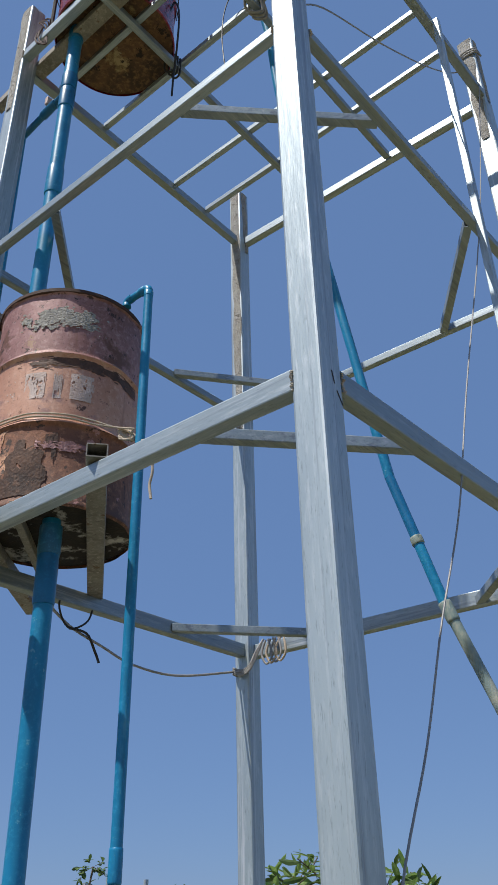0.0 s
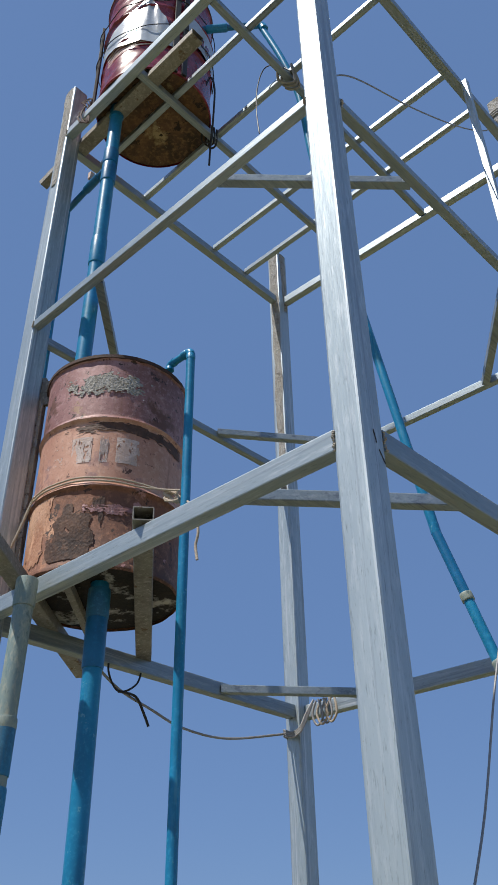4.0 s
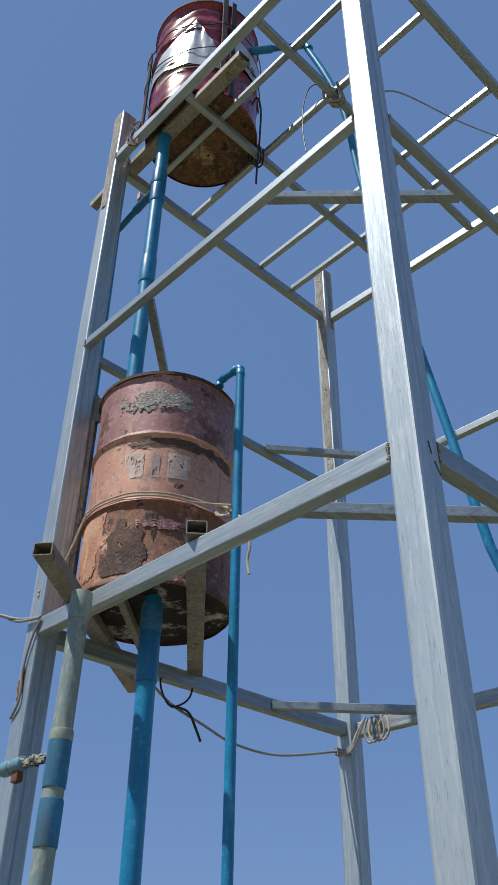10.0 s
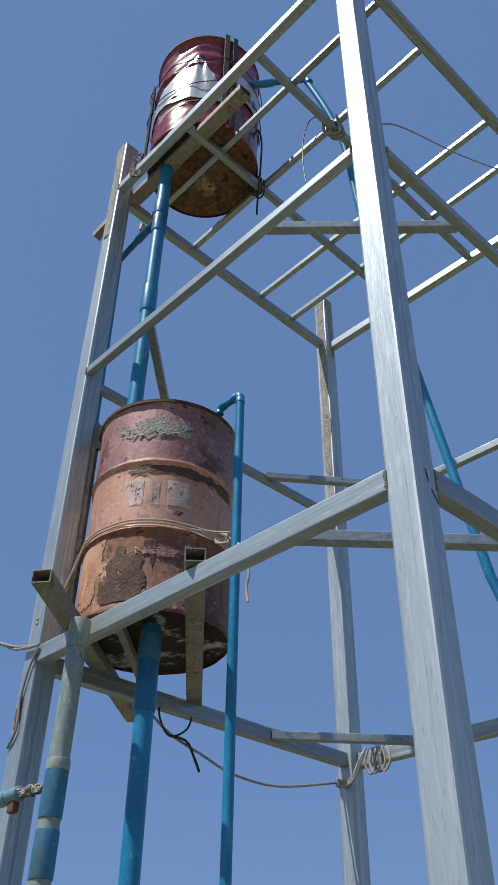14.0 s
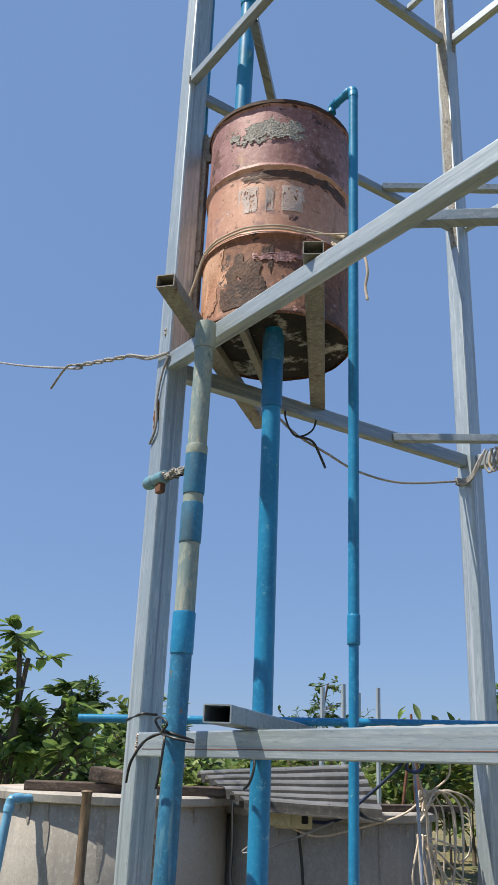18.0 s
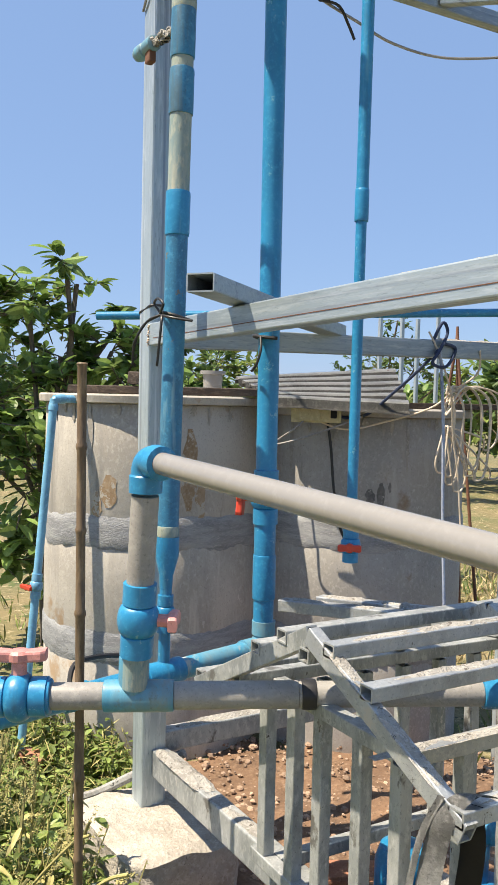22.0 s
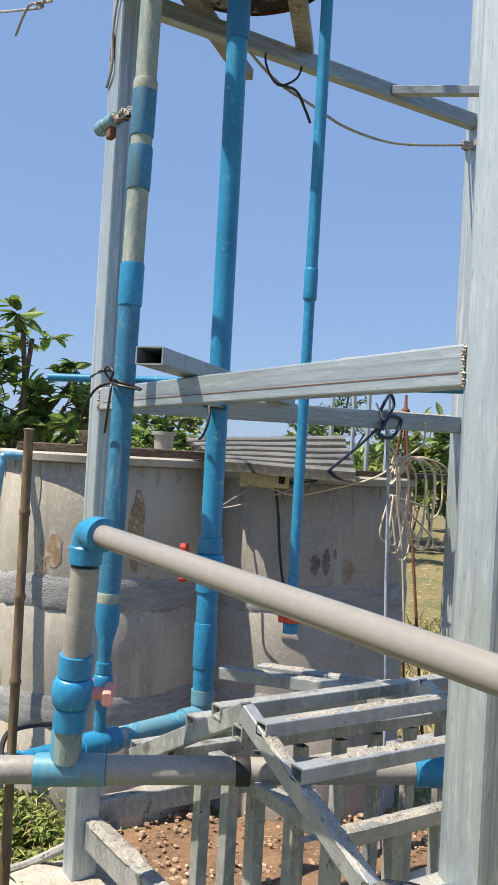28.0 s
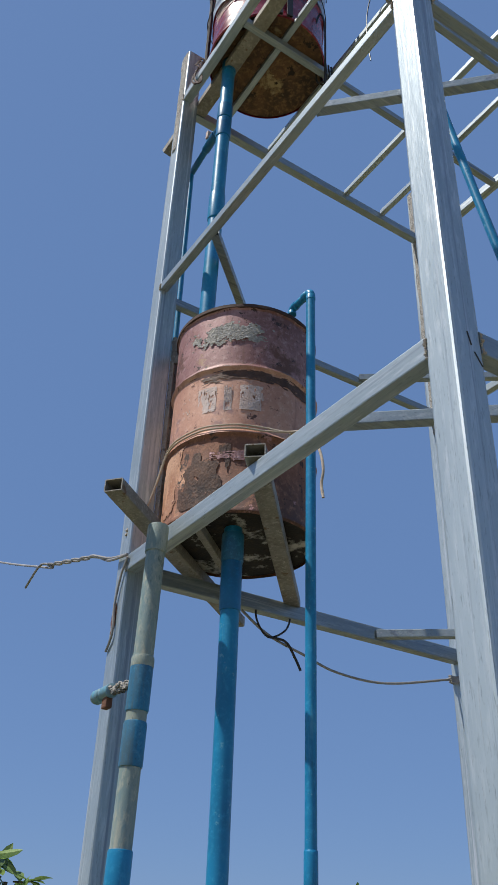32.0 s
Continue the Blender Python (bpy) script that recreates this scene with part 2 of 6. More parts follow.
DRUM_LOW = mat("rust_burnt_paint", (0.26, 0.105, 0.055), 0.68, 0.1, (0.10, 0.045, 0.028), (0.38, 0.18, 0.10), 3.0, 45.0, 0.2, (1, 1, 1), (0.50, 0.27, 0.16), 0.60, 2.6, chips=(((0.42, 0.22, 0.20), 0.64, 5.0), ((0.05, 0.027, 0.018), 0.61, 12.0), ((0.05, 0.03, 0.02), 0.63, 34.0)), streaks=(((0.42, 0.20, 0.10), 0.60, 14.0, (1, 1, 0.15)), ((0.06, 0.03, 0.022), 0.61, 20.0, (1, 1, 0.12))))
DRUM_BURNT = mat("burnt_brown_paint", (0.135, 0.068, 0.042), 0.7, 0.1, (0.045, 0.025, 0.018), (0.17, 0.085, 0.05), 6.0, 45.0, 0.2, chips=(((0.26, 0.12, 0.07), 0.62, 18.0),))
DRUM_TAN = mat("sun_bleached_paint", (0.60, 0.36, 0.23), 0.6, 0.1, (0.42, 0.20, 0.11), (0.62, 0.38, 0.25), 5.0, 45.0, 0.15, chips=(((0.15, 0.06, 0.035), 0.64, 16.0), ((0.07, 0.035, 0.02), 0.66, 30.0)))
DRUM = mat("faded_red_drum_paint", (0.58, 0.325, 0.23), 0.55, 0.1, (0.46, 0.225, 0.15), (0.64, 0.41, 0.31), 3.5, 45.0, 0.12, (1, 1, 1), (0.36, 0.20, 0.17), 0.58, 6.0, chips=(((0.10, 0.045, 0.03), 0.635, 16.0), ((0.20, 0.09, 0.06), 0.62, 34.0)), streaks=(((0.33, 0.15, 0.10), 0.60, 18.0, (1, 1, 0.2)),))
RUST = mat("rusty_base", (0.19, 0.10, 0.05), 0.85, 0.1, (0.05, 0.03, 0.02), (0.30, 0.17, 0.07), 5.0, 40.0, 0.5, spots=(0.36, 0.27, 0.14), spot_at=0.58, spot_scale=4.0, chips=(((0.03, 0.02, 0.015), 0.60, 9.0), ((0.42, 0.36, 0.22), 0.67, 14.0)))
BLACK_BASE = mat("charred_base", (0.022, 0.018, 0.015), 0.8, 0.1, (0.012, 0.010, 0.009), (0.055, 0.035, 0.022), 5.0, 40.0, 0.4, spots=(0.52, 0.50, 0.46), spot_at=0.58, spot_scale=3.6)
DRUM_RED = mat("glossy_dark_red_paint", (0.27, 0.03, 0.042), 0.26, 0.0, (0.16, 0.015, 0.022), (0.36, 0.07, 0.085), 5.0, 40.0, 0.04, chips=(((0.36, 0.16, 0.17), 0.67, 14.0), ((0.06, 0.012, 0.012), 0.66, 20.0)))
DRUM_WHITE = mat("glossy_white_paint", (0.46, 0.51, 0.56), 0.30, 0.0, (0.34, 0.38, 0.44), bump=0.03, chips=(((0.30, 0.10, 0.10), 0.68, 18.0),))
WHITE_WORN = mat("worn_white_paint", (0.57, 0.47, 0.43), 0.6, 0.0, (0.52, 0.38, 0.32), bump=0.05, chips=(((0.30, 0.15, 0.10), 0.62, 20.0),))
WIRE_BLACK = mat("black_rubber", (0.02, 0.02, 0.022), 0.5, bump=0.02)
ROPE = mat("pale_rope", (0.50, 0.42, 0.33), 0.9, bump=0.3, fine=200.0)
WIRE = mat("grey_wire", (0.32, 0.31, 0.30), 0.5, 0.2, bump=0.02)
SOIL = mat("soil", (0.215, 0.125, 0.075), 0.95, 0.0, (0.11, 0.066, 0.042), (0.29, 0.19, 0.125), 3.0, 30.0, 1.0, chips=(((0.33, 0.25, 0.18), 0.66, 30.0), ((0.07, 0.045, 0.03), 0.64, 24.0)))
GRASSY = mat("dry_grass_ground", (0.20, 0.155, 0.075), 0.95, 0.0, (0.09, 0.10, 0.035), (0.33, 0.265, 0.15), 1.2, 18.0, 0.9, chips=(((0.08, 0.105, 0.03), 0.56, 3.5), ((0.40, 0.33, 0.20), 0.60, 9.0), ((0.055, 0.05, 0.025), 0.60, 14.0)))
WOOD = mat("old_wood", (0.10, 0.072, 0.055), 0.9, 0.0, (0.05, 0.036, 0.03), (0.17, 0.13, 0.10), 7.0, 60.0, 0.6, (1, 0.3, 1), chips=(((0.42, 0.40, 0.36), 0.69, 30.0), ((0.02, 0.016, 0.014), 0.62, 20.0)))
BAMBOO = mat("bamboo", (0.17, 0.115, 0.065), 0.6, 0.0, (0.08, 0.05, 0.03), (0.28, 0.20, 0.12), 6.0, 50.0, 0.2, (1, 1, 0.2), streaks=(((0.05, 0.035, 0.025), 0.58, 20.0, (1, 1, 0.15)),))
# dark copy of the zinc for the shade in the sheet's troughs
SHEET_SHADE = mat("shaded_zinc_sheet", (0.13, 0.13, 0.125), 0.6, 0.4, (0.08, 0.08, 0.075), (0.22, 0.215, 0.20), 4.0, 40.0, 0.05)
SHEET = mat("zinc_sheet", (0.56, 0.56, 0.54), 0.40, 0.6, (0.40, 0.40, 0.38), (0.60, 0.60, 0.58), 4.0, 40.0, 0.04, chips=(((0.22, 0.11, 0.06), 0.66, 9.0),))
BRICK = mat("red_hollow_brick", (0.40, 0.19, 0.12), 0.9, 0.0, (0.30, 0.13, 0.08), (0.50, 0.27, 0.18), 6.0, 60.0, 0.3, spots=(0.42, 0.38, 0.34), spot_at=0.62)
LEAF = mat("leaf", (0.20, 0.30, 0.085), 0.42, 0.0, (0.12, 0.21, 0.05), (0.30, 0.40, 0.14), 3.0, 30.0, 0.05, island=0.55, trans=0.38)
LEAF_FAR = mat("far_leaf", (0.11, 0.18, 0.05), 0.6, 0.0, (0.07, 0.13, 0.035), (0.17, 0.25, 0.08), 1.5, 8.0, 0.0, island=0.4, trans=0.25)
WEED = mat("weed_leaf", (0.20, 0.27, 0.07), 0.5, 0.0, (0.15, 0.22, 0.05), (0.40, 0.40, 0.15), 4.0, 30.0, 0.05, island=0.55, trans=0.38)
STRAW = mat("dry_stalk", (0.36, 0.32, 0.13), 0.8, 0.0, (0.22, 0.20, 0.07), island=0.4, bump=0.05)
BARK = mat("bark", (0.15, 0.12, 0.09), 0.9, 0.0, bump=0.4)
RUBBER = mat("weathered_rubber_sheet", (0.30, 0.30, 0.285), 0.7, 0.0, (0.14, 0.14, 0.135), (0.40, 0.39, 0.37), 6.0, 60.0, 0.2, chips=(((0.05, 0.05, 0.05), 0.62, 14.0),))
BOXPLASTIC = mat("yellowed_plastic", (0.52, 0.44, 0.24), 0.5, 0.0, bump=0.05)
STEEL_SPLASH = mat("cement_splashed_steel", (0.42, 0.45, 0.47), 0.45, 0.5, (0.30, 0.32, 0.34), (0.50, 0.51, 0.51), 6.0, 60.0, 0.2, (1, 1, 1), (0.48, 0.465, 0.44), 0.60, 12.0, chips=(((0.12, 0.11, 0.10), 0.65, 22.0),))
PALE_CONCRETE = mat("pale_concrete", (0.46, 0.42, 0.37), 0.95, 0.0, (0.32, 0.285, 0.24), (0.55, 0.51, 0.46), 9.0, 55.0, 1.0, chips=(((0.15, 0.13, 0.11), 0.66, 22.0), ((0.52, 0.49, 0.45), 0.64, 30.0)))
ROPE_BLUE = mat("dark_blue_rope", (0.03, 0.05, 0.11), 0.8, bump=0.3, fine=200.0)
STAIN = mat("black_damp_stain", (0.17, 0.16, 0.15), 0.9, 0.0, (0.10, 0.095, 0.09), (0.27, 0.25, 0.235), 24.0, 60.0, 0.2, chips=(((0.33, 0.31, 0.29), 0.58, 20.0),))
DRIP = mat("dark_water_run", (0.34, 0.315, 0.28), 0.9, 0.0, (0.27, 0.25, 0.22), (0.42, 0.395, 0.355), 12.0, 60.0, 0.15, chips=(((0.42, 0.395, 0.355), 0.56, 18.0),))
SEEP = mat("brown_seepage", (0.36, 0.26, 0.165), 0.9, 0.0, (0.25, 0.165, 0.095), (0.42, 0.36, 0.29), 9.0, 60.0, 0.15, chips=(((0.42, 0.385, 0.335), 0.54, 14.0),))
ROPE_PALE = mat("faded_blue_rope", (0.40, 0.46, 0.56), 0.8, 0.0, (0.10, 0.16, 0.32), (0.5, 0.54, 0.6), 12.0, 200.0, 0.3, (1, 1, 0.3))
CREAM = mat("cream_cable", (0.62, 0.53, 0.42), 0.5, bump=0.05)
RUSTY = mat("rusty_iron", (0.16, 0.07, 0.04), 0.85, bump=0.3)
GRASS = mat("grass_blade", (0.22, 0.25, 0.07), 0.6, 0.0, (0.12, 0.20, 0.04), (0.42, 0.36, 0.17), 2.0, 20.0, 0.0, island=0.5, trans=0.25)
PLASTIC = mat("clear_plastic", (0.62, 0.60, 0.60), 0.25, bump=0.1)
pn = PLASTIC.node_tree.nodes["Principled BSDF"]
pn.inputs["Alpha"].default_value = 0.32
DRY = mat("dry_straw_grass", (0.46, 0.37, 0.21), 0.8, 0.0, (0.30, 0.23, 0.12), island=0.4, bump=0.0, trans=0.2)
RUSTY_DARK = mat("dark_rust", (0.07, 0.035, 0.025), 0.8, bump=0.3)
HOLE = mat("black_inside", (0.01, 0.01, 0.01), 0.9, bump=0.0)


# ---- mesh helpers (plan units; part() turns them into metres) ----
AT = Vector()       # where the group of things being built stands in the plan


def part(name, bm, material, parent=None, label="", smooth=False, at=(0, 0, 0)):
    bmesh.ops.transform(bm, matrix=Matrix.Scale(K, 4) @ Matrix.Translation(AT), verts=bm.verts)
    me = bpy.data.meshes.new(name)
    for m in material if isinstance(material, (list, tuple)) else (material,):
        me.materials.append(m)
    bm.to_mesh(me)
    bm.free()
    if smooth:
        for p in me.polygons:
            p.use_smooth = True
        try:
            me.set_sharp_from_angle(angle=radians(40))
        except Exception:
            pass
    ob = new(name, me)
    if parent:
        ob.parent = parent
    if label:
        ob["label"] = label
    return ob


def thing(name, label, category, group="", kind="", at=(0, 0, 0)):
    ob = new(name)
    ob.empty_display_size = 0.1
    return tagged(ob, label, category, group, kind)


def axes(d, hint=(0, 0, 1)):
    d = Vector(d).normalized()
    h = Vector(hint)
    if abs(d.dot(h)) > 0.98:
        h = Vector((0, 1, 0))
    u = h.cross(d).normalized()
    return d, u, d.cross(u)


def ring(bm, c, u, v, shape):
    return [bm.verts.new(Vector(c) + u * a + v * b) for a, b in shape]


def bridge(bm, a, b, mat_i=0):
    n = len(a)
    for i in range(n):
        f = bm.faces.new((a[i], a[(i + 1) % n], b[(i + 1) % n], b[i]))
        f.material_index = mat_i


def rounded(w, h, r, seg=2):
    out = []
    for cx, cy, a0 in ((w / 2 - r, h / 2 - r, 0), (-w / 2 + r, h / 2 - r, 90), (-w / 2 + r, -h / 2 + r, 180), (w / 2 - r, -h / 2 + r, 270)):
        for i in range(seg + 1):
            a = radians(a0 + 90 * i / seg)
            out.append((cx + r * math.cos(a), cy + r * math.sin(a)))
    return out


def box_tube(bm, p0, p1, w, h, wall=0.004, hint=(0, 0, 1), hollow=True):
    """A square steel tube from p0 to p1, w wide and h deep along hint, with rounded edges and open ends."""
    p0, p1 = Vector(p0), Vector(p1)
    d, u, v = axes(p1 - p0, hint)
    r = min(w, h) * 0.09
    so, si = rounded(w, h, r), rounded(w - 2 * wall, h - 2 * wall, max(r - wall, 0.001))
    a, b = ring(bm, p0, u, v, so), ring(bm, p1, u, v, so)
    bridge(bm, a, b)
    if hollow:
        c, e = ring(bm, p0, u, v, si), ring(bm, p1, u, v, si)
        bridge(bm, e, c)
        bridge(bm, c, a)
        bridge(bm, b, e)
    else:
        bm.faces.new(a[::-1])
        bm.faces.new(b)
    return bm


def circle(r, n=20):
    return [(r * math.cos(2 * math.pi * i / n), r * math.sin(2 * math.pi * i / n)) for i in range(n)]


def lathe(bm, p0, p1, prof, n=20, mats=None, caps=True):
    """Turns a profile of (place along p0 to p1 in units, radius) about that line."""
    p0, p1 = Vector(p0), Vector(p1)
    d, u, v = axes(p1 - p0)
    rings = [ring(bm, p0 + d * s, u, v, circle(r, n)) for s, r in prof]
    for i in range(len(rings) - 1):
        bridge(bm, rings[i], rings[i + 1], mats[i] if mats else 0)
    if caps:
        bm.faces.new(rings[0][::-1])
        bm.faces.new(rings[-1])
    return bm


def pipe(bm, p0, p1, r, n=18):
    return lathe(bm, p0, p1, [(0, r), ((Vector(p1) - Vector(p0)).length, r)], n)


def hose(bm, pts, r, n=8):
    """A round cable through points, smoothed."""
    P = [Vector(p) for p in pts]
    Q = []
    for i in range(len(P) - 1):
        a, b, c, d = P[max(i - 1, 0)], P[i], P[i + 1], P[min(i + 2, len(P) - 1)]
        for k in range(6):
            t = k / 6
            Q.append(0.5 * ((2 * b) + (c - a) * t + (2 * a - 5 * b + 4 * c - d) * t * t + (3 * b - a - 3 * c + d) * t ** 3))
    Q.append(P[-1])
    prev, u = None, None
    for i, q in enumerate(Q):
        d = (Q[min(i + 1, len(Q) - 1)] - Q[max(i - 1, 0)]).normalized()
        if u is None:
            d, u, v = axes(d)
        else:
            u = (u - d * u.dot(d)).normalized()
            v = d.cross(u)
        rg = ring(bm, q, u, v, circle(r, n))
        if prev:
            bridge(bm, prev, rg)
        else:
            bm.faces.new(rg[::-1])
        prev = rg
    bm.faces.new(prev)
    return bm


def block(bm, x0, x1, y0, y1, z0, z1, bevel=0.0):
    r = bmesh.ops.create_cube(bm, size=1.0)
    for w in r["verts"]:
        w.co = Vector(((x0 + x1) / 2 + w.co.x * (x1 - x0), (y0 + y1) / 2 + w.co.y * (y1 - y0), (z0 + z1) / 2 + w.co.z * (z1 - z0)))
    if bevel:
        es = list({e for w in r["verts"] for e in w.link_edges})
        bmesh.ops.bevel(bm, geom=es, offset=bevel, segments=2, affect="EDGES", profile=0.6)
    return bm


def B():
    return bmesh.new()


G = -0.11           # ground level
PX, PY = 1.724, 1.897   # near post's left face and far posts' front face
LX, FX = -0.0095, -0.139   # left post's right face and far left post's left face
RX, RY = 1.738, 1.952   # far right post
W = 0.097           # post width
LEV = (1.93, 3.447, 4.97, 6.45)   # beam centres

# ---- ground ----
def ground_height(x, y):
    near = math.exp(-((x - 0.2) ** 2 + (y - 0.9) ** 2) / 1.2)
    return G + 0.10 * near + 0.05 * noise.noise((x * 0.8, y * 0.8, 0)) + 0.025 * noise.noise((x * 4, y * 4, 3))


bm = B()
N = 150
span = [(-1 if i < N / 2 else 1) * (abs(i - N / 2) / (N / 2)) ** 4 * 2500 + (i - N / 2) * 0.05 for i in range(N + 1)]
grid = [[bm.verts.new((0.5 + a, 0.5 + b, ground_height(0.5 + a, 0.5 + b))) for a in span] for b in span]
for i in range(N):
    for j in range(N):
        bm.faces.new((grid[i][j], grid[i][j + 1], grid[i + 1][j + 1], grid[i + 1][j]))
tagged(part("ground", bm, GRASSY, smooth=True), "dry grass ground with patches of green", "ground", kind="structure")
bm = B()
pts = {}
for i in range(41):
    for j in range(41):
        x, y = -0.95 + i * 0.06, -0.35 + j * 0.06
        r = math.hypot((x - 0.25) / 1.2, (y - 0.85) / 1.2)
        pts[i, j] = bm.verts.new((x, y, ground_height(x, y) + 0.03 * (1 - r * r) + 0.03 * noise.noise((x * 6, y * 6, 1)) + 0.015 * noise.noise((x * 20, y * 20, 2))))
for i in range(40):
    for j in range(40):
        bm.faces.new((pts[i, j], pts[i + 1, j], pts[i + 1, j + 1], pts[i, j + 1]))
tagged(part("soil", bm, SOIL, smooth=True), "bare reddish soil under the tower", "soil", kind="structure")
rnd = random.Random(5)


def pebble(bm, c, s, rnd):
    v0 = [Vector((rnd.uniform(0.6, 1.2) * a, rnd.uniform(0.6, 1.2) * b, rnd.uniform(0.5, 0.9) * d)) for a, b, d in
          ((1, 0, 0), (0, 1, 0), (-1, 0, 0), (0, -1, 0), (0, 0, 1), (0, 0, -1))]
    w = [bm.verts.new(Vector(c) + p * s) for p in v0]
    for i in range(4):
        bm.faces.new((w[i], w[(i + 1) % 4], w[4]))
        bm.faces.new((w[(i + 1) % 4], w[i], w[5]))


def stone(bm, c, s, rnd):
    """A rounded uneven stone."""
    rings = []
    turn, flat = rnd.uniform(0, 6.28), rnd.uniform(0.55, 0.85)
    for lat in (-0.6, 0.1, 0.65):
        r = math.cos(lat * 1.25)
        rings.append([bm.verts.new(Vector(c) + Vector((math.cos(turn + i * 1.0472) * r, math.sin(turn + i * 1.0472) * r * 0.8, math.sin(lat * 1.25) * flat)) * s * rnd.uniform(0.78, 1.15)) for i in range(6)])
    for a, b in zip(rings, rings[1:]):
        bridge(bm, a, b)
    bm.faces.new(rings[-1])


bm = B()
for _ in range(2600):
    x, y = rnd.uniform(-0.9, 1.6), rnd.uniform(-0.2, 1.9)
    stone(bm, (x, y, ground_height(x, y) + 0.028), rnd.choice((0.004, 0.005, 0.006, 0.007, 0.009, 0.011, 0.015, 0.021)), rnd)
tagged(part("gravel", bm, mat("stones", (0.36, 0.25, 0.18), 0.9, island=0.4)), "loose stones and clods on reddish soil", "stones", kind="stuff")

# ---- tower ----
tower = thing("steel_tower", "tall galvanised steel tower of welded square tube on four posts", "tower")


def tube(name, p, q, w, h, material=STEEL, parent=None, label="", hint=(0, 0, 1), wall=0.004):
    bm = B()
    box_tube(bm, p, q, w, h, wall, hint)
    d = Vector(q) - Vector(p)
    # level tubes get the copy for their direction, those along y the shaded one
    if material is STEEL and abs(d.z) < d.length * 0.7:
        material = STEEL_X if abs(d.x) > abs(d.y) else STEEL_Y_SHADED
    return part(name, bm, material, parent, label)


def lumps(bm, p, q, w, h, seed, n=60, low=0.3):
    """A ragged crust of cement along p to q, w wide and up to h high."""
    p, q = Vector(p), Vector(q)
    d, u, v = axes(q - p)
    prev = None
    for i in range(n + 1):
        c = p.lerp(q, i / n)
        end = min(1.0, 0.15 + 7 * i / n, 0.15 + 7 * (1 - i / n))
        k = [max(0.05, low + noise.noise((i * 0.12, j * 0.5, seed)) * 0.7 + 0.15 * noise.noise((i * 0.5, j * 1.0, seed + 5))) for j in range(5)]
        row = [bm.verts.new(c + u * ((j / 4 - 0.5) * w * (0.5 + 0.5 * end) * (1 + 0.12 * noise.noise((i * 0.5, j, seed + 3)))) + v * (-0.002 + end * h * k[j] * (0 if j in (0, 4) else 1))) for j in range(5)]
        if prev:
            for j in range(4):
                bm.faces.new((prev[j], row[j], row[j + 1], prev[j + 1]))
        prev = row


def weld(p, axis, length, parent, seed, r=0.007):
    bm = B()
    p = Vector(p)
    a = Vector(axis).normalized()
    rn = random.Random(seed)
    for k in range(int(length / 0.006)):
        pebble(bm, p + a * (k * 0.006) + Vector((rn.uniform(-1, 1), rn.uniform(-1, 1), 0)) * 0.002, r * rn.uniform(0.6, 1.1), rn)
    part("weld", bm, WELD, parent, "burnt weld seam")


WELD = mat("weld_bead", (0.50, 0.46, 0.42), 0.6, 0.3, (0.30, 0.20, 0.13), bump=0.2)
for i, (x, y, top) in enumerate(((PX, 0, 6.98), (LX - W, 0, 6.90), (FX, PY, 6.91), (RX, RY, 6.97))):
    post = tube("post", (x + W / 2, y + W / 2, G - 0.1), (x + W / 2, y + W / 2, top), W, W, STEEL, tower, hint=(0, 1, 0), wall=0.006)
    if i:
        # dried cement on the upper faces of the post
        c = (x + W / 2, y + W / 2)
        for f, (ax, wd, ht) in enumerate((((0, -1, 0), 0.085, 0.5), ((1, 0, 0), 0.06, 0.32))):
            if i == 1 and f == 1:
                continue
            bm = B()
            nn = 70
            rows = []
            long = ht * (4.2 if (i == 2 and f == 0) else 1.8)
            for k in range(nn + 1):
                s = k / nn
                half = wd / 2 * (1 - 0.45 * s + 0.25 * noise.noise((s * 9, i * 3.1, f)))
                off = 0.012 * noise.noise((s * 5, i, f + 7)) + (0.015 * s if i == 2 else 0)
                z = top - 0.004 - s * long
                if f == 0:
                    rows.append([bm.verts.new((c[0] + off + half * t, y - 0.003 - (0.004 * (0.6 + noise.noise((s * 60, t * 4, i))) if abs(t) < 0.9 else -0.002), z)) for t in (-1, -0.5, 0, 0.5, 1)])
                else:
                    rows.append([bm.verts.new((x + W + 0.003 + (0.004 * (0.6 + noise.noise((s * 60, t * 4, i))) if abs(t) < 0.9 else -0.002), c[1] + off + half * t, z)) for t in (-1, -0.5, 0, 0.5, 1)])
            for ra, rb in zip(rows, rows[1:]):
                for j in range(4):
                    bm.faces.new((ra[j], ra[j + 1], rb[j + 1], rb[j]))
            part("cement_crust", bm, MORTAR, tower, "dried grey cement crust", smooth=True)
bm = B()
rows = []
for k in range(15):
    s = k / 14
    half = 0.022 * math.sin(math.pi * (0.06 + 0.88 * s)) * (1 + 0.7 * noise.noise((s * 9, 2, 4)))
    xc = -0.065 - 0.012 * s + 0.008 * noise.noise((s * 6, 5, 1))
    rows.append([bm.verts.new((xc + half * t, -0.0018 - 0.001 * (1 - t * t), 3.275 - 0.13 * s)) for t in (-1, 0, 1)])
for ra, rb in zip(rows, rows[1:]):
    for j in range(2):
        bm.faces.new((ra[j], ra[j + 1], rb[j + 1], rb[j]))
part("rust_patch", bm, RUSTY, tower, "flaking brown rust patch")
DEPTH = (0.08, 0.07, 0.045, 0.06)
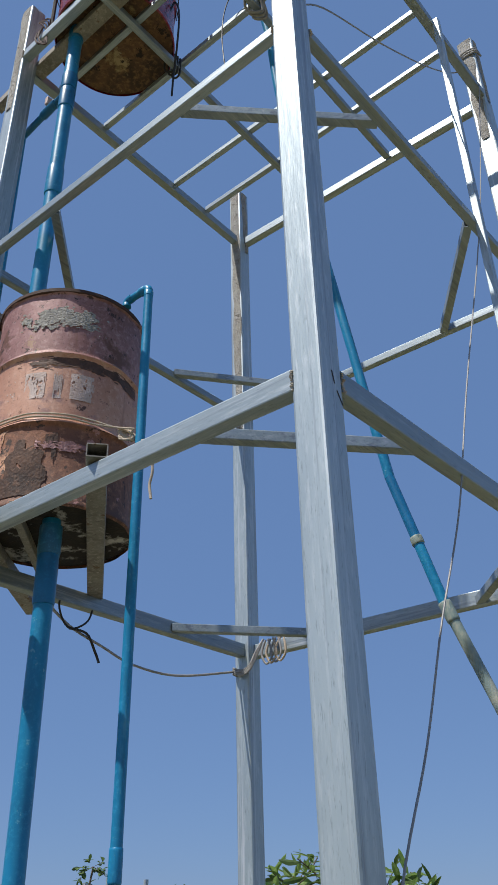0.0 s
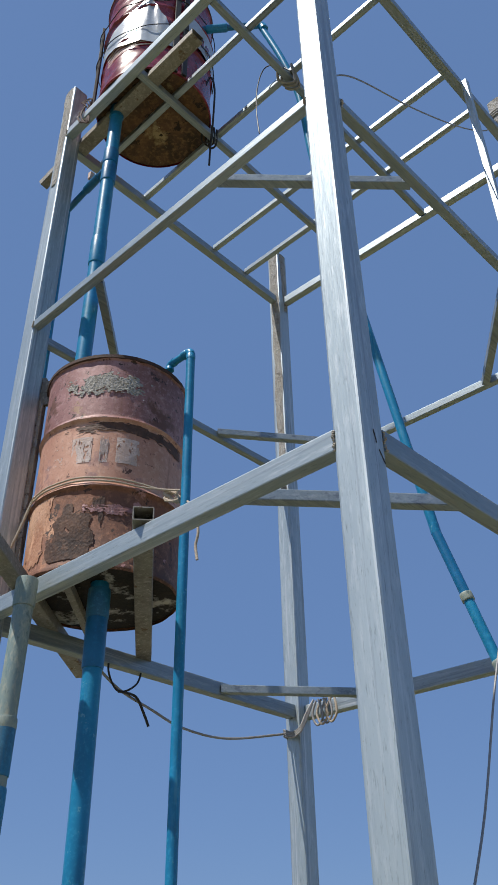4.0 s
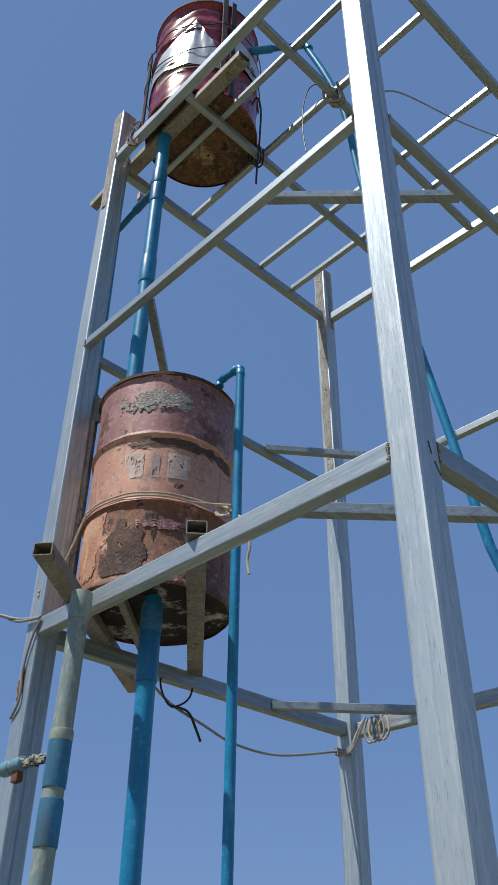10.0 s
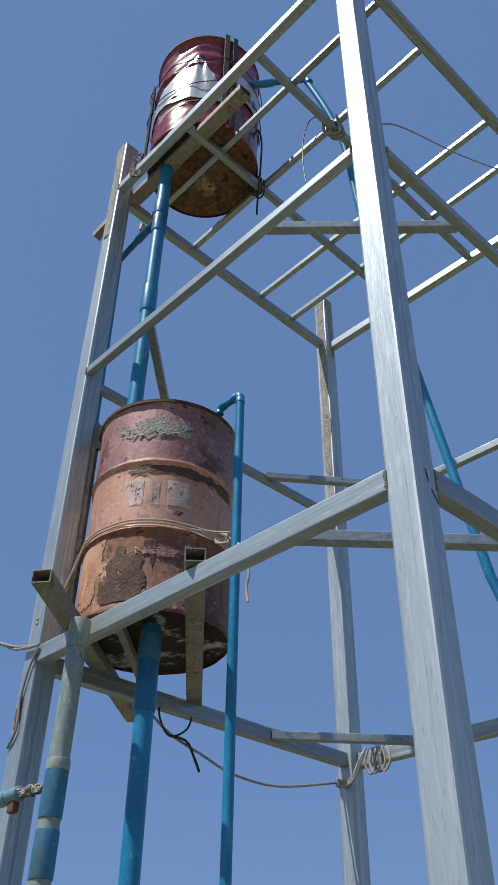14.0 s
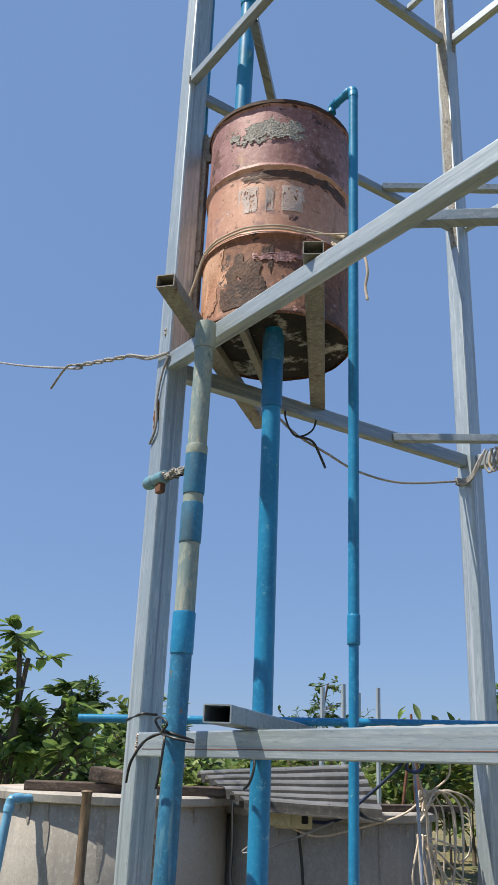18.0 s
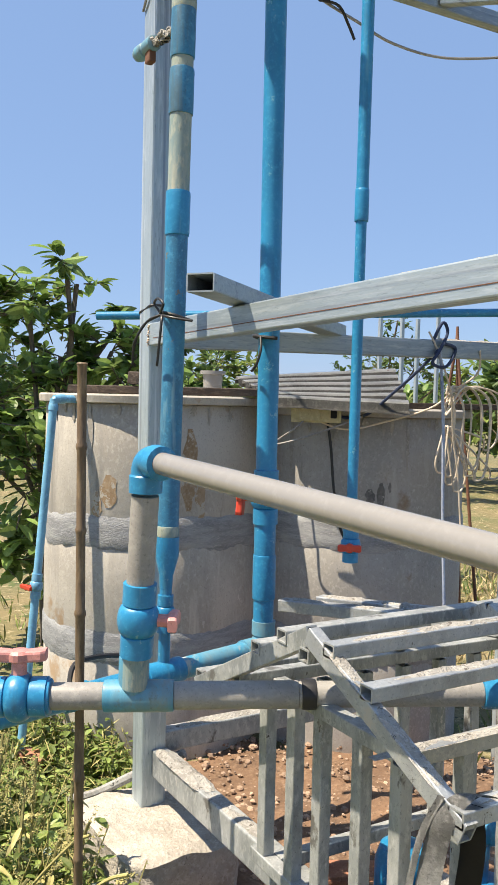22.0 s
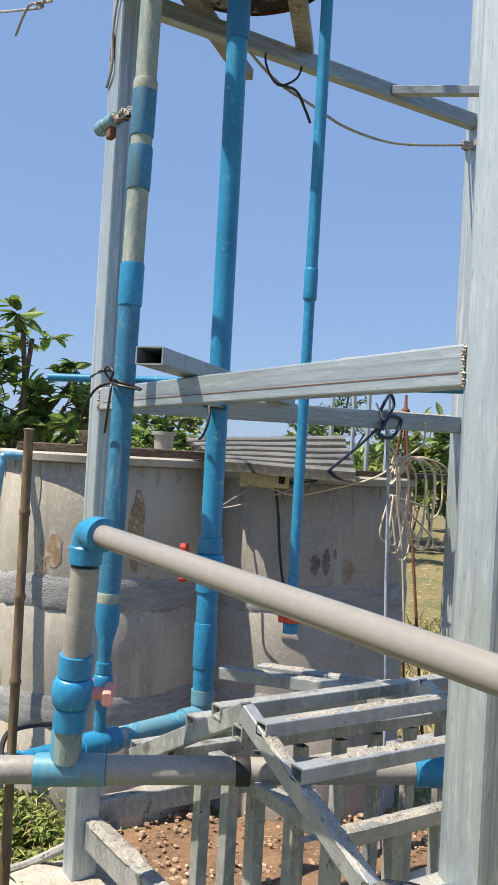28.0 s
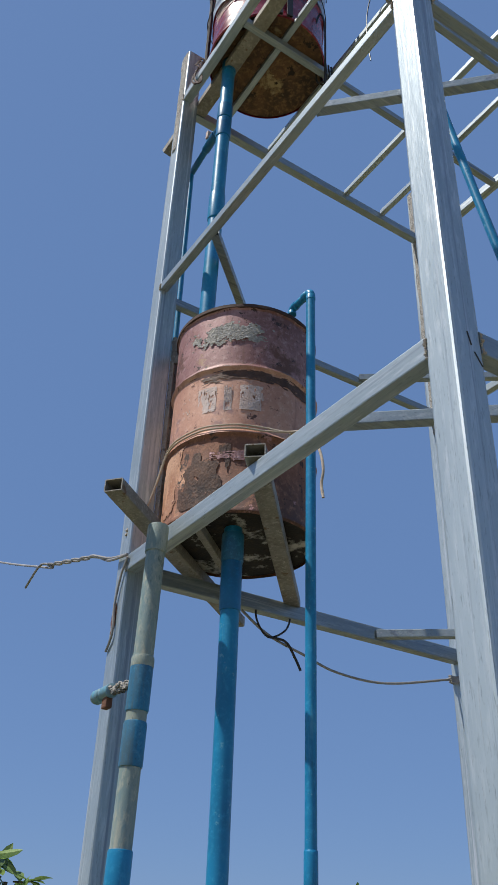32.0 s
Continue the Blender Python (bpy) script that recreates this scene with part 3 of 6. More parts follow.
# rise of each level's beams over its mean at the left, near, far left and far right posts
SLOPE = ((0, 0.018, 0.03, 0.03), (-0.017, -0.054, 0.005, -0.02), (-0.043, -0.055, -0.01, -0.02), (-0.01, -0.01, -0.01, -0.01))
for lev, z in enumerate(LEV):
    h = DEPTH[lev]
    w = 0.05 if lev != 2 else 0.04
    a, b, c, d = SLOPE[lev]
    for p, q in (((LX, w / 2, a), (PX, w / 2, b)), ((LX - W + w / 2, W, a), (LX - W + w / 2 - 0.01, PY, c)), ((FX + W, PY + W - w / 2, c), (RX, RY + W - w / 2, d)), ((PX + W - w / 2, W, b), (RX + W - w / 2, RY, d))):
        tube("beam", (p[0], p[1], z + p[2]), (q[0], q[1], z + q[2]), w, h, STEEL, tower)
    weld((PX + 0.003, -0.002, z + b - h / 2), (0, 0, 1), h, tower, lev)
    weld((LX - 0.003, -0.002, z + a - h / 2), (0, 0, 1), h, tower, lev + 9)
    weld((PX + W + 0.001, W + 0.003, z + b - h / 2), (0, 0, 1), h, tower, lev + 19)
z1, z2, zm, z3 = LEV
STEEL_DARK = mat("bare_dark_steel", (0.05, 0.045, 0.04), 0.7, bump=0.1)
for (ya, za), (yb, zb) in (((0.05, 3.405), (0.059, 3.366)), ((0.067, 3.348), (0.09, 3.312))):
    tube("scuff", (PX + W, ya, za), (PX + W, yb, zb), 0.004, 0.003, STEEL_DARK, tower, "dark scratch in the zinc", hint=(1, 0, 0), wall=0.0005)
# rolled seams along the front of the lowest beam and the post beside the riser
tube("seam", (0.03, 0.0002, z1 - 0.014), (PX - 0.01, 0.0002, z1 + 0.004), 0.003, 0.0022, RUSTY, tower, "thin rusty seam of the tube", wall=0.0005)
# a folded rib along the lowest beam, and cement left on beam tops
for p, q, w, h, sd in (((1.05, 0.025, z1 + 0.051), (PX, 0.025, z1 + 0.058), 0.045, 0.010, 1), ((-0.09, 1.35, z1 + 0.061), (-0.09, PY, z1 + 0.07), 0.05, 0.015, 2), ((1.35, 0.025, z2 - 0.011), (PX, 0.025, z2 - 0.019), 0.045, 0.008, 3),
                       ((1.35, 0.02, zm - 0.03), (PX, 0.02, zm - 0.0325), 0.036, 0.010, 4), ((-0.09, 1.5, z3 + 0.02), (-0.09, PY, z3 + 0.02), 0.045, 0.02, 5), ((0.0, PY + 0.072, z3 + 0.02), (0.35, PY + 0.085, z3 + 0.02), 0.045, 0.02, 6)):
    bm = B()
    lumps(bm, p, q, w, h, sd)
    part("cement_crust", bm, MORTAR, tower, "dried grey cement crust", smooth=True)
# corner braces
for z, p, q in ((z2 - 0.012, (1.27, 0.05), (PX + 0.05, 0.62)), (zm - 0.03, (1.23, 0.04), (PX + 0.06, 0.60)), (z2, (-0.07, 1.35), (0.44, PY + 0.06)), (zm, (-0.08, 1.32), (0.40, PY + 0.06)),
                (z2 - 0.02, (1.26, RY + 0.04), (RX + 0.05, 1.42)), (zm - 0.02, (1.31, RY + 0.04), (RX + 0.05, 1.36)), (zm - 0.04, (0.45, 0.04), (0.04, 0.47))):
    tube("brace", (*p, z - 0.004), (*q, z - 0.004), 0.04, 0.04, STEEL, tower)
# joists of the upper deck
for x in (0.578, 1.155):
    tube("joist", (x + 0.01, 0.05, z3 - 0.02), (x - 0.01, PY + 0.07, z3 - 0.02), 0.04, 0.045, STEEL, tower)
for y in (0.30, 0.65, 1.262, 1.57):
    tube("joist", (-0.06, y, z3 + 0.018), (PX + 0.05, y, z3 + 0.018), 0.035, 0.035, STEEL, tower)
tube("joist", (-0.05, 0.13, z3 - 0.014), (0.97, 0.13, z3 - 0.014), 0.08, 0.05, STEEL_DIRTY, tower)
tube("upright", (PX + W + 0.02, 1.37, z3), (PX + W + 0.02, 1.37, z2), 0.035, 0.035, STEEL, tower, hint=(0, 1, 0))
tube("stub", (-0.10, 0.05, 6.26), (-0.245, 0.03, 6.19), 0.05, 0.05, STEEL_DIRTY, tower)
# bearers
zt = z2 + 0.044
tube("bearer", (0.44, -0.278, zt), (-0.45, 0.80, zt), 0.07, 0.05, STEEL_DIRTY, tower, "dusty grey bearer tube with open end")
tube("bearer", (0.945, -0.008, zt - 0.012), (-0.10, 0.88, zt), 0.07, 0.05, STEEL_DIRTY, tower, "dusty grey bearer tube with open end")
tube("bearer", (0.40, 0.062, zt - 0.004), (-0.05, 0.54, zt - 0.004), 0.03, 0.04, STEEL_DIRTY, tower)
tube("bearer", (0.792, -0.195, z1 + 0.079), (-0.13, 0.90, z1 + 0.072), 0.08, 0.05, STEEL, tower)
# sills between the post feet
tube("sill", (LX, 0.07, 0.365), (PX, 0.07, 0.405), 0.06, 0.10, STEEL_OLD, tower)
tube("sill", (-0.07, W, 0.42), (-0.08, PY, 0.425), 0.06, 0.08, STEEL_OLD, tower)
for p, q, w, h, sd in (((0.0, 0.07, 0.416), (0.40, 0.07, 0.425), 0.075, 0.028, 11), ((0.4, 0.07, 0.425), (0.75, 0.07, 0.433), 0.05, 0.010, 12), ((-0.07, 0.1, 0.461), (-0.077, 1.6, 0.465), 0.05, 0.015, 13), ((1.55, 0.07, 0.452), (1.72, 0.07, 0.456), 0.06, 0.014, 14)):
    bm = B()
    lumps(bm, p, q, w, h, sd, low=0.45)
    part("cement_crust", bm, MORTAR, tower, "dried grey cement crust", smooth=True)
tube("stay", (-0.03, 0.125, zt + 0.03), (-0.03, 0.125, 4.65), 0.05, 0.022, MORTAR, tower, "cement-caked flat bar beside the drum", hint=(0.75, 0.66, 0))
tube("stay", (0.0, 0.13, zt + 1.0), (0.0, 0.115, 4.62), 0.045, 0.02, STEEL_DIRTY, tower, "dusty flat steel stay beside the drum", hint=(0.6, -0.8, 0))

# ---- drums ----
def drum_shell(bm, cx, cy, z0, r, h, n=72, bands=(0, 0, 0)):
    prof, mats = [(0.0, r), (0.008, r + 0.008), (0.02, r + 0.008), (0.03, r)], []
    for s in (0.345, 0.665):
        prof.append((h * s - 0.04, r))
        for k in range(-5, 6):
            prof.append((h * s + k * 0.005, r + 0.013 * math.exp(-(k / 2.2) ** 2)))
        prof.append((h * s + 0.04, r))
    prof += [(h - 0.03, r), (h - 0.022, r + 0.008), (h - 0.008, r + 0.008), (h, r)]
    mats = [bands[0] if s < 0.345 * h else bands[1] if s < 0.665 * h else bands[2] for s, _ in prof]
    lathe(bm, (cx, cy, z0), (cx, cy, z0 + h), prof, n, mats, caps=False)


def dent(D, x, y, z):
    """How far the low drum's side stands out at a point."""
    if D[2] > 5:
        return 0.0
    a = math.atan2(y - D[1], x - D[0])
    return 0.006 * noise.noise((math.cos(a) * 2.2, math.sin(a) * 2.2, z * 3)) + 0.004 * noise.noise((math.cos(a) * 6, math.sin(a) * 6, z * 8))


def crease(p):
    """The high drum's crumpled side: buckled rings on its upper half and shallow dents."""
    x, y, z = p.x - D2[0], p.y - D2[1], (p.z - D2[2]) / D2[4]
    if not 0.03 < z < 0.97:
        return Vector()
    a = math.atan2(y, x)
    side = max(0.0, math.cos(a + radians(60)))
    k = -0.020 * side * abs(math.sin(z * 26 + 1.6 * math.sin(a * 2.5) + noise.noise((math.cos(a) * 3, math.sin(a) * 3, z * 3)))) * (0.3 + 0.7 * z)
    k += 0.010 * noise.noise((math.cos(a) * 3, math.sin(a) * 3, z * 4))
    return Vector((math.cos(a), math.sin(a), 0)) * k


def on_drum(D, a, s, out=0.003):
    """The point of a drum's side at a degrees and s of its height."""
    cx, cy, z0, r, h = D
    out += dent(D, cx + math.cos(radians(a)), cy + math.sin(radians(a)), z0 + h * s)
    if D[2] > 5:
        c = Vector((cx + math.cos(radians(a)), cy + math.sin(radians(a)), z0 + h * s))
        out += crease(c).dot(Vector((math.cos(radians(a)), math.sin(radians(a)), 0)))
    return Vector((cx + (r + out) * math.cos(radians(a)), cy + (r + out) * math.sin(radians(a)), z0 + h * s))


def decal(D, outline_lo, outline_hi, parent, name, material, label="", out=0.003, n=20, rough=0.0, seed=0):
    """A painted patch on a drum's side between two edges: each a pair of (degrees, height share)."""
    bm = B()
    rows = []
    for i in range(n + 1):
        t = i / n
        (a0, s0), (a1, s1) = outline_lo(t), outline_hi(t)
        row = []
        for j in range(5):
            u = j / 4
            jit = rough * noise.noise((t * 9, u * 4, seed)) if j in (0, 4) else 0
            row.append(bm.verts.new(on_drum(D, a0 + (a1 - a0) * u, s0 + (s1 - s0) * u + jit, out)))
        rows.append(row)
    for ra, rb in zip(rows, rows[1:]):
        for j in range(4):
            bm.faces.new((ra[j], rb[j], rb[j + 1], ra[j + 1]))
    bmesh.ops.recalc_face_normals(bm, faces=bm.faces)
    return part(name, bm, material, parent, label, smooth=True)


def flakes(D, a0, a1, s0, s1, inside, material, parent, name, label, seed, out=0.002, n=46, m=22, grain=1.0):
    """Patchy paint or cement on a drum's side: the cells of a fine grid where inside(u, v) and a noise leave some."""
    bm = B()
    pts = [[None] * (m + 1) for _ in range(n + 1)]
    for i in range(n + 1):
        for j in range(m + 1):
            u, v = i / n, j / m
            wob = 0.4 * noise.noise((u * 31, v * 17, seed)) / n
            pts[i][j] = bm.verts.new(on_drum(D, a0 + (a1 - a0) * (u + wob), s0 + (s1 - s0) * (v + 0.6 * noise.noise((u * 23, v * 29, seed + 4)) / m), out + 0.0015 * noise.noise((u * 40, v * 40, seed + 9))))
    for i in range(n):
        for j in range(m):
            u, v = (i + 0.5) / n, (j + 0.5) / m
            k = inside(u, v) + 0.55 * noise.noise((u * 7 * grain, v * 5 * grain, seed)) + 0.45 * noise.noise((u * 24 * grain, v * 14 * grain, seed + 2))
            if k > 0.5:
                bm.faces.new((pts[i][j], pts[i + 1][j], pts[i + 1][j + 1], pts[i][j + 1]))
    bmesh.ops.delete(bm, geom=[v for v in bm.verts if not v.link_faces], context="VERTS")
    bmesh.ops.recalc_face_normals(bm, faces=bm.faces)
    return tagged(part(name, bm, material, parent, smooth=True), label, kind="stuff")


def bar(D, a0, a1, s0, s1, lean, parent, material, **k):
    return decal(D, lambda t: (a0 + (a1 - a0) * t, s0), lambda t: (a0 + lean + (a1 - a0) * t, s1), parent, "painted_bar", material, **k)


D1 = (0.215, 0.378, zt + 0.024, 0.316, 1.035)
D2 = (0.391, 0.321, 6.472, 0.328, 1.0)
drum_low = thing("oil_drum", "dented steel drum with faded pink and rusty paint on bearers", "drum")
bm = B()
drum_shell(bm, *D1, bands=(2, 1, 0))
for v in bm.verts:
    a = math.atan2(v.co.y - D1[1], v.co.x - D1[0])
    k = dent(D1, v.co.x, v.co.y, v.co.z)
    v.co.x += k * math.cos(a)
    v.co.y += k * math.sin(a)
part("shell", bm, (DRUM_TOP, DRUM, DRUM_LOW), drum_low, smooth=True)
for D, parent, material in ((D1, drum_low, BLACK_BASE),):
    bm = B()
    lathe(bm, (D[0], D[1], D[2] + 0.012), (D[0], D[1], D[2] + 0.02), [(0, D[3] - 0.003), (0.006, D[3] - 0.003)], 64)
    part("bottom", bm, material, parent, "charred black base with pale splashes")
    bm = B()
    lathe(bm, (D[0], D[1], D[2] + D[4] - 0.03), (D[0], D[1], D[2] + D[4] - 0.02), [(0, D[3] - 0.003), (0.006, D[3] - 0.003)], 64)
    part("top", bm, material, parent)
bm = B()
lathe(bm, (D1[0], D1[1], D1[2] + D1[4] - 0.024), (D1[0], D1[1], D1[2] + D1[4]), [(0, D1[3] + 0.006), (0.004, D1[3] + 0.0125), (0.020, D1[3] + 0.0125), (0.026, D1[3] + 0.004)], 72)
part("rim", bm, RUSTY_DARK, drum_low, "dark rusty rim", smooth=True)
# worn white marks, cement smear and bare spots of the low drum; the side towards the path is at about -37 degrees
for k, (a0, a1) in enumerate(((-68, -52), (-46, -40), (-34, -16))):
    flakes(D1, a0, a1, 0.455, 0.575, lambda u, v: 0.66, WHITE_WORN, drum_low, "painted_bar", "worn white painted bar", 30 + k, n=44, m=44, grain=0.5)
flakes(D1, -92, -76, 0.47, 0.56, lambda u, v: 0.35, WHITE_WORN, drum_low, "painted_bar", "worn white painted bar", 40, n=34, m=30, grain=0.5)
flakes(D1, -82, -8, 0.775, 0.92, lambda u, v: 1.05 * math.sin(math.pi * u) ** 0.7 * (1 - abs(2 * v - 0.8 - 0.35 * u) ** 1.5), MORTAR, drum_low, "cement_smear", "grey cement smear", 5, 0.003, 130, 56)

flakes(D1, -125, -72, 0.05, 0.33, lambda u, v: 0.95 - 0.9 * max(0, u - 0.72) / 0.28 - 0.5 * max(0, 0.15 - v) / 0.15, DRUM_TAN, drum_low, "paint_patch", "sun-bleached tan paint", 61, 0.0015, 90, 60, 0.45)
flakes(D1, -82, -36, 0.04, 0.30, lambda u, v: 1.0 * math.sin(math.pi * u) ** 0.6 * (1 - 0.6 * v), DRUM_BURNT, drum_low, "dark_patch", "scorched brown patch", 62, 0.0022, 90, 60, 0.4)
flakes(D1, -54, -8, 0.215, 0.275, lambda u, v: 0.72 * math.sin(math.pi * v), DRUM_TOP, drum_low, "paint_patch", "faded mauve paint", 63, 0.0028, 90, 24, 0.7)
# grime under the upper ring, with the ring's shadow painted into the same band
flakes(D1, -86, 30, 0.585, 0.66, lambda u, v: 0.95 * min(1, 2.2 * u + 0.1) * (1.2 - abs(2 * v - 1.1)), DRUM_BURNT, drum_low, "dark_patch", "grime and painted shade under the ring", 64, 0.002, 150, 24, 0.7)

drum_high = thing("oil_drum", "glossy dark red and white steel drum with a rusty base", "drum")
bm = B()
drum_shell(bm, *D2)
bmesh.ops.subdivide_edges(bm, edges=[e for e in bm.edges if abs(e.verts[0].co.z - e.verts[1].co.z) > 0.1], cuts=10)
for v in bm.verts:
    v.co += crease(v.co)
part("shell", bm, DRUM_RED, drum_high, smooth=True)
bm = B()
lathe(bm, (D2[0], D2[1], D2[2] + D2[4] - 0.022), (D2[0], D2[1], D2[2] + D2[4]), [(0, D2[3] + 0.006), (0.004, D2[3] + 0.012), (0.018, D2[3] + 0.012), (0.024, D2[3] + 0.004)], 72)
part("rim", bm, RUSTY_DARK, drum_high, "dark rusty rim", smooth=True)
bm = B()
lathe(bm, (D2[0], D2[1], D2[2] + 0.012), (D2[0], D2[1], D2[2] + 0.02), [(0, D2[3] - 0.003), (0.006, D2[3] - 0.003)], 64)
part("bottom", bm, RUST, drum_high, "rusty ochre base")
bm = B()
lathe(bm, (D2[0], D2[1], D2[2] + D2[4] - 0.03), (D2[0], D2[1], D2[2] + D2[4] - 0.02), [(0, D2[3] - 0.003), (0.006, D2[3] - 0.003)], 64)
part("top", bm, RUST, drum_high)
decal(D2, lambda t: (-118 + 96 * t, 0.34 - 0.10 * t), lambda t: (-118 + 96 * t, 0.40 + 0.52 * t if t < 0.7 else 0.764 - 1.3 * (t - 0.7)), drum_high, "painted_panel", DRUM_WHITE, "glossy white painted panel", 0.014, 60)
decal(D2, lambda t: (-8 + 60 * t, 0.42 - 0.10 * t), lambda t: (-8 + 60 * t, 0.66 - 0.06 * t), drum_high, "painted_panel", DRUM_WHITE, "white painted panel", 0.015, 30)
for k in range(4):
    bar(D2, -3 + k * 9, 3 + k * 9, 0.46 - k * 0.012, 0.54 - k * 0.012, 1, drum_high, DRUM_RED, out=0.018)
for k in range(5):
    decal(D2, lambda t: (-100 + 60 * t, 0.30 - k * 0.022 + 0.05 * t), lambda t: (-100 + 60 * t, 0.31 - k * 0.022 + 0.05 * t), drum_high, "painted_stripe", WHITE_WORN, "", 0.004)

# upright stays and wire hoops round the high drum
for a in (-128, -22, -13):
    p, q = on_drum(D2, a, -0.02, 0.03), on_drum(D2, a, 1.0 if a > -100 else 0.86, 0.03)
    q.x, q.y = p.x, p.y
    tube("drum_stay", p, q, 0.06 if a < -100 else 0.032, 0.014, STEEL_DARK, tower, "dark steel upright stay", hint=(math.cos(radians(a)), math.sin(radians(a)), 0))


def cable(name, label, pts, r, material, category="wire", parts=None):
    bm = B()
    hose(bm, pts, r)
    return tagged(part(name, bm, material, smooth=True), label, category)


for k, s in enumerate((0.72, 0.42)):
    cable("wire_hoop", "dark wire hoop tied round the red drum", [on_drum(D2, -150 + 14 * i, s + 0.015 * math.sin(i * 0.6 + k), 0.045 if i in (1, 2, 9, 10) else 0.024) for i in range(16)], 0.003, WIRE_BLACK)

# ---- pipes ----
def stretch_of(t, p, q, r, material, name="pipe", label=""):
    bm = B()
    pipe(bm, p, q, r)
    return part(name, bm, material, t, label, smooth=True)


def coupling(t, p, q, r, material=PVC, label="", name="coupling"):
    bm = B()
    L = (Vector(q) - Vector(p)).length
    e = min(0.008, L * 0.2)
    lathe(bm, p, q, [(0, r * 0.93), (0.001, r * 0.97), (e, r), (L - e, r), (L - 0.001, r * 0.97), (L, r * 0.93)], 22)
    return part(name, bm, material, t, label, smooth=True)


def elbow(t, corner, d0, d1, r, reach, material=PVC, name="elbow"):
    """A bent fitting with a collar at each end; d0, d1 point from the corner along its two arms."""
    c, d0, d1 = Vector(corner), Vector(d0).normalized(), Vector(d1).normalized()
    bm = B()
    a, b = c + d0 * reach * 0.55, c + d1 * reach * 0.55
    pts = [a.lerp(c, s).lerp(c.lerp(b, s), s) for s in [i / 8 for i in range(9)]]
    hose(bm, [c + d0 * reach, *pts, c + d1 * reach], r, 18)
    lathe(bm, c + d0 * reach * 0.5, c + d0 * (reach * 1.1), [(0, r), (0.004, r * 1.1), (reach * 0.6, r * 1.1), (reach * 0.6 + 0.001, r * 0.9)], 18)
    lathe(bm, c + d1 * reach * 0.5, c + d1 * (reach * 1.1), [(0, r), (0.004, r * 1.1), (reach * 0.6, r * 1.1), (reach * 0.6 + 0.001, r * 0.9)], 18)
    return part(name, bm, material, t, smooth=True)


def valve(t, p, q, r, handle_to, material=PVC, handle=RED, size=1.0, open_way=False):
    """A ball valve between p and q with a lever that points to handle_to."""
    p, q = Vector(p), Vector(q)
    L = (q - p).length
    bm = B()
    prof = [(0, r * 0.9), (0.001, r * 1.05), (L * 0.28, r * 1.05), (L * 0.30, r * 0.95)]
    prof += [(L * (0.5 + 0.2 * math.sin(radians(a))), r * (0.95 + 0.38 * math.cos(radians(a)))) for a in range(-80, 81, 20)]
    prof += [(L * 0.70, r * 0.95), (L * 0.72, r * 1.05), (L - 0.001, r * 1.05), (L, r * 0.9)]
    lathe(bm, p, q, prof, 22)
    v = part("valve", bm, material, t, "blue plastic ball valve", smooth=True)
    mid = p.lerp(q, 0.5)
    out = (Vector(handle_to) - mid).normalized()
    d = (q - p).normalized()
    side = d if open_way else out.cross(d).normalized()
    cross = out.cross(side).normalized()
    bm = B()
    pipe(bm, mid + out * r * 1.1, mid + out * r * 2.0, r * 0.42, 12)
    lathe(bm, mid + out * r * 1.9, mid + out * r * 2.5, [(0, r * 0.5), (r * 0.1, r * 0.62), (r * 0.45, r * 0.62), (r * 0.6, r * 0.45)], 16)
    rows = []
    for k in range(13):
        t = -1 + k / 6
        w = r * (0.36 + 0.16 * abs(t)) * (1.0 if abs(t) < 0.95 else 0.7)
        h = r * 0.30
        c = mid + out * (r * 2.15 + r * 0.12 * abs(t)) + side * (t * r * 1.9 * size)
        rows.append(ring(bm, c, cross, out, rounded(2 * w, 2 * h, h * 0.5)))
    for ra, rb in zip(rows, rows[1:]):
        bridge(bm, ra, rb)
    bm.faces.new(rows[0][::-1])
    bm.faces.new(rows[-1])
    part("lever", bm, handle, v, "plastic lever")
    return v


def along(p, q, z):
    p, q = Vector(p), Vector(q)
    return p.lerp(q, (z - p.z) / (q.z - p.z))


# riser pipe with its patchwork of couplings
riser = thing("riser_pipe", "weathered blue and cream water pipe tied to the post", "pipe")
ra, rb = Vector((0.372, -0.055, 3.413)), Vector((0.408, -0.108, 0.862))
R1 = 0.034
for za, zb, m in ((3.343, 2.923, PVC_OLD), (2.923, 2.745, None), (2.745, 2.713, PVC_OLD), (2.713, 2.573, None), (2.573, 2.34, PVC_OLD), (2.34, 2.205, None), (2.205, 1.294, PVC_GRIMY)):
    p, q = along(ra, rb, za), along(ra, rb, zb)
    if m:
        stretch_of(riser, p, q, R1, m)
    else:
        coupling(riser, p, q, R1 * 1.12, PVC if za < 2.4 else PVC_GRIMY)
        if za > 2.8:
            coupling(riser, p + Vector((0, 0, 0.004)), p.lerp(q, 0.2), R1 * 1.14, PVC_OLD, "grimy cement-smeared collar", "collar")
coupling(riser, along(ra, rb, 3.42), along(ra, rb, 3.312), R1 * 1.15, PVC_OLD, "greenish end cap", "cap")
p = along(ra, rb, 2.856)
bm = B()
rn = random.Random(77)
for k in range(70):
    stone(bm, p + Vector((-0.02 - 0.165 * k / 70, -0.02 * k / 70, -0.004)) + Vector((0, rn.uniform(-1, 1), rn.uniform(-1, 1))) * 0.011, rn.uniform(0.010, 0.016), rn)
part("outlet", bm, MORTAR, riser, "outlet caked in pale grey cement", smooth=True)
bm = B()
lathe(bm, p + Vector((-0.175, -0.02, -0.004)), p + Vector((-0.31, -0.03, -0.008)), [(0, 0.020), (0.004, 0.025), (0.05, 0.025), (0.052, 0.021), (0.066, 0.021), (0.07, 0.025), (0.11, 0.026), (0.126, 0.02), (0.133, 0.008)], 16)
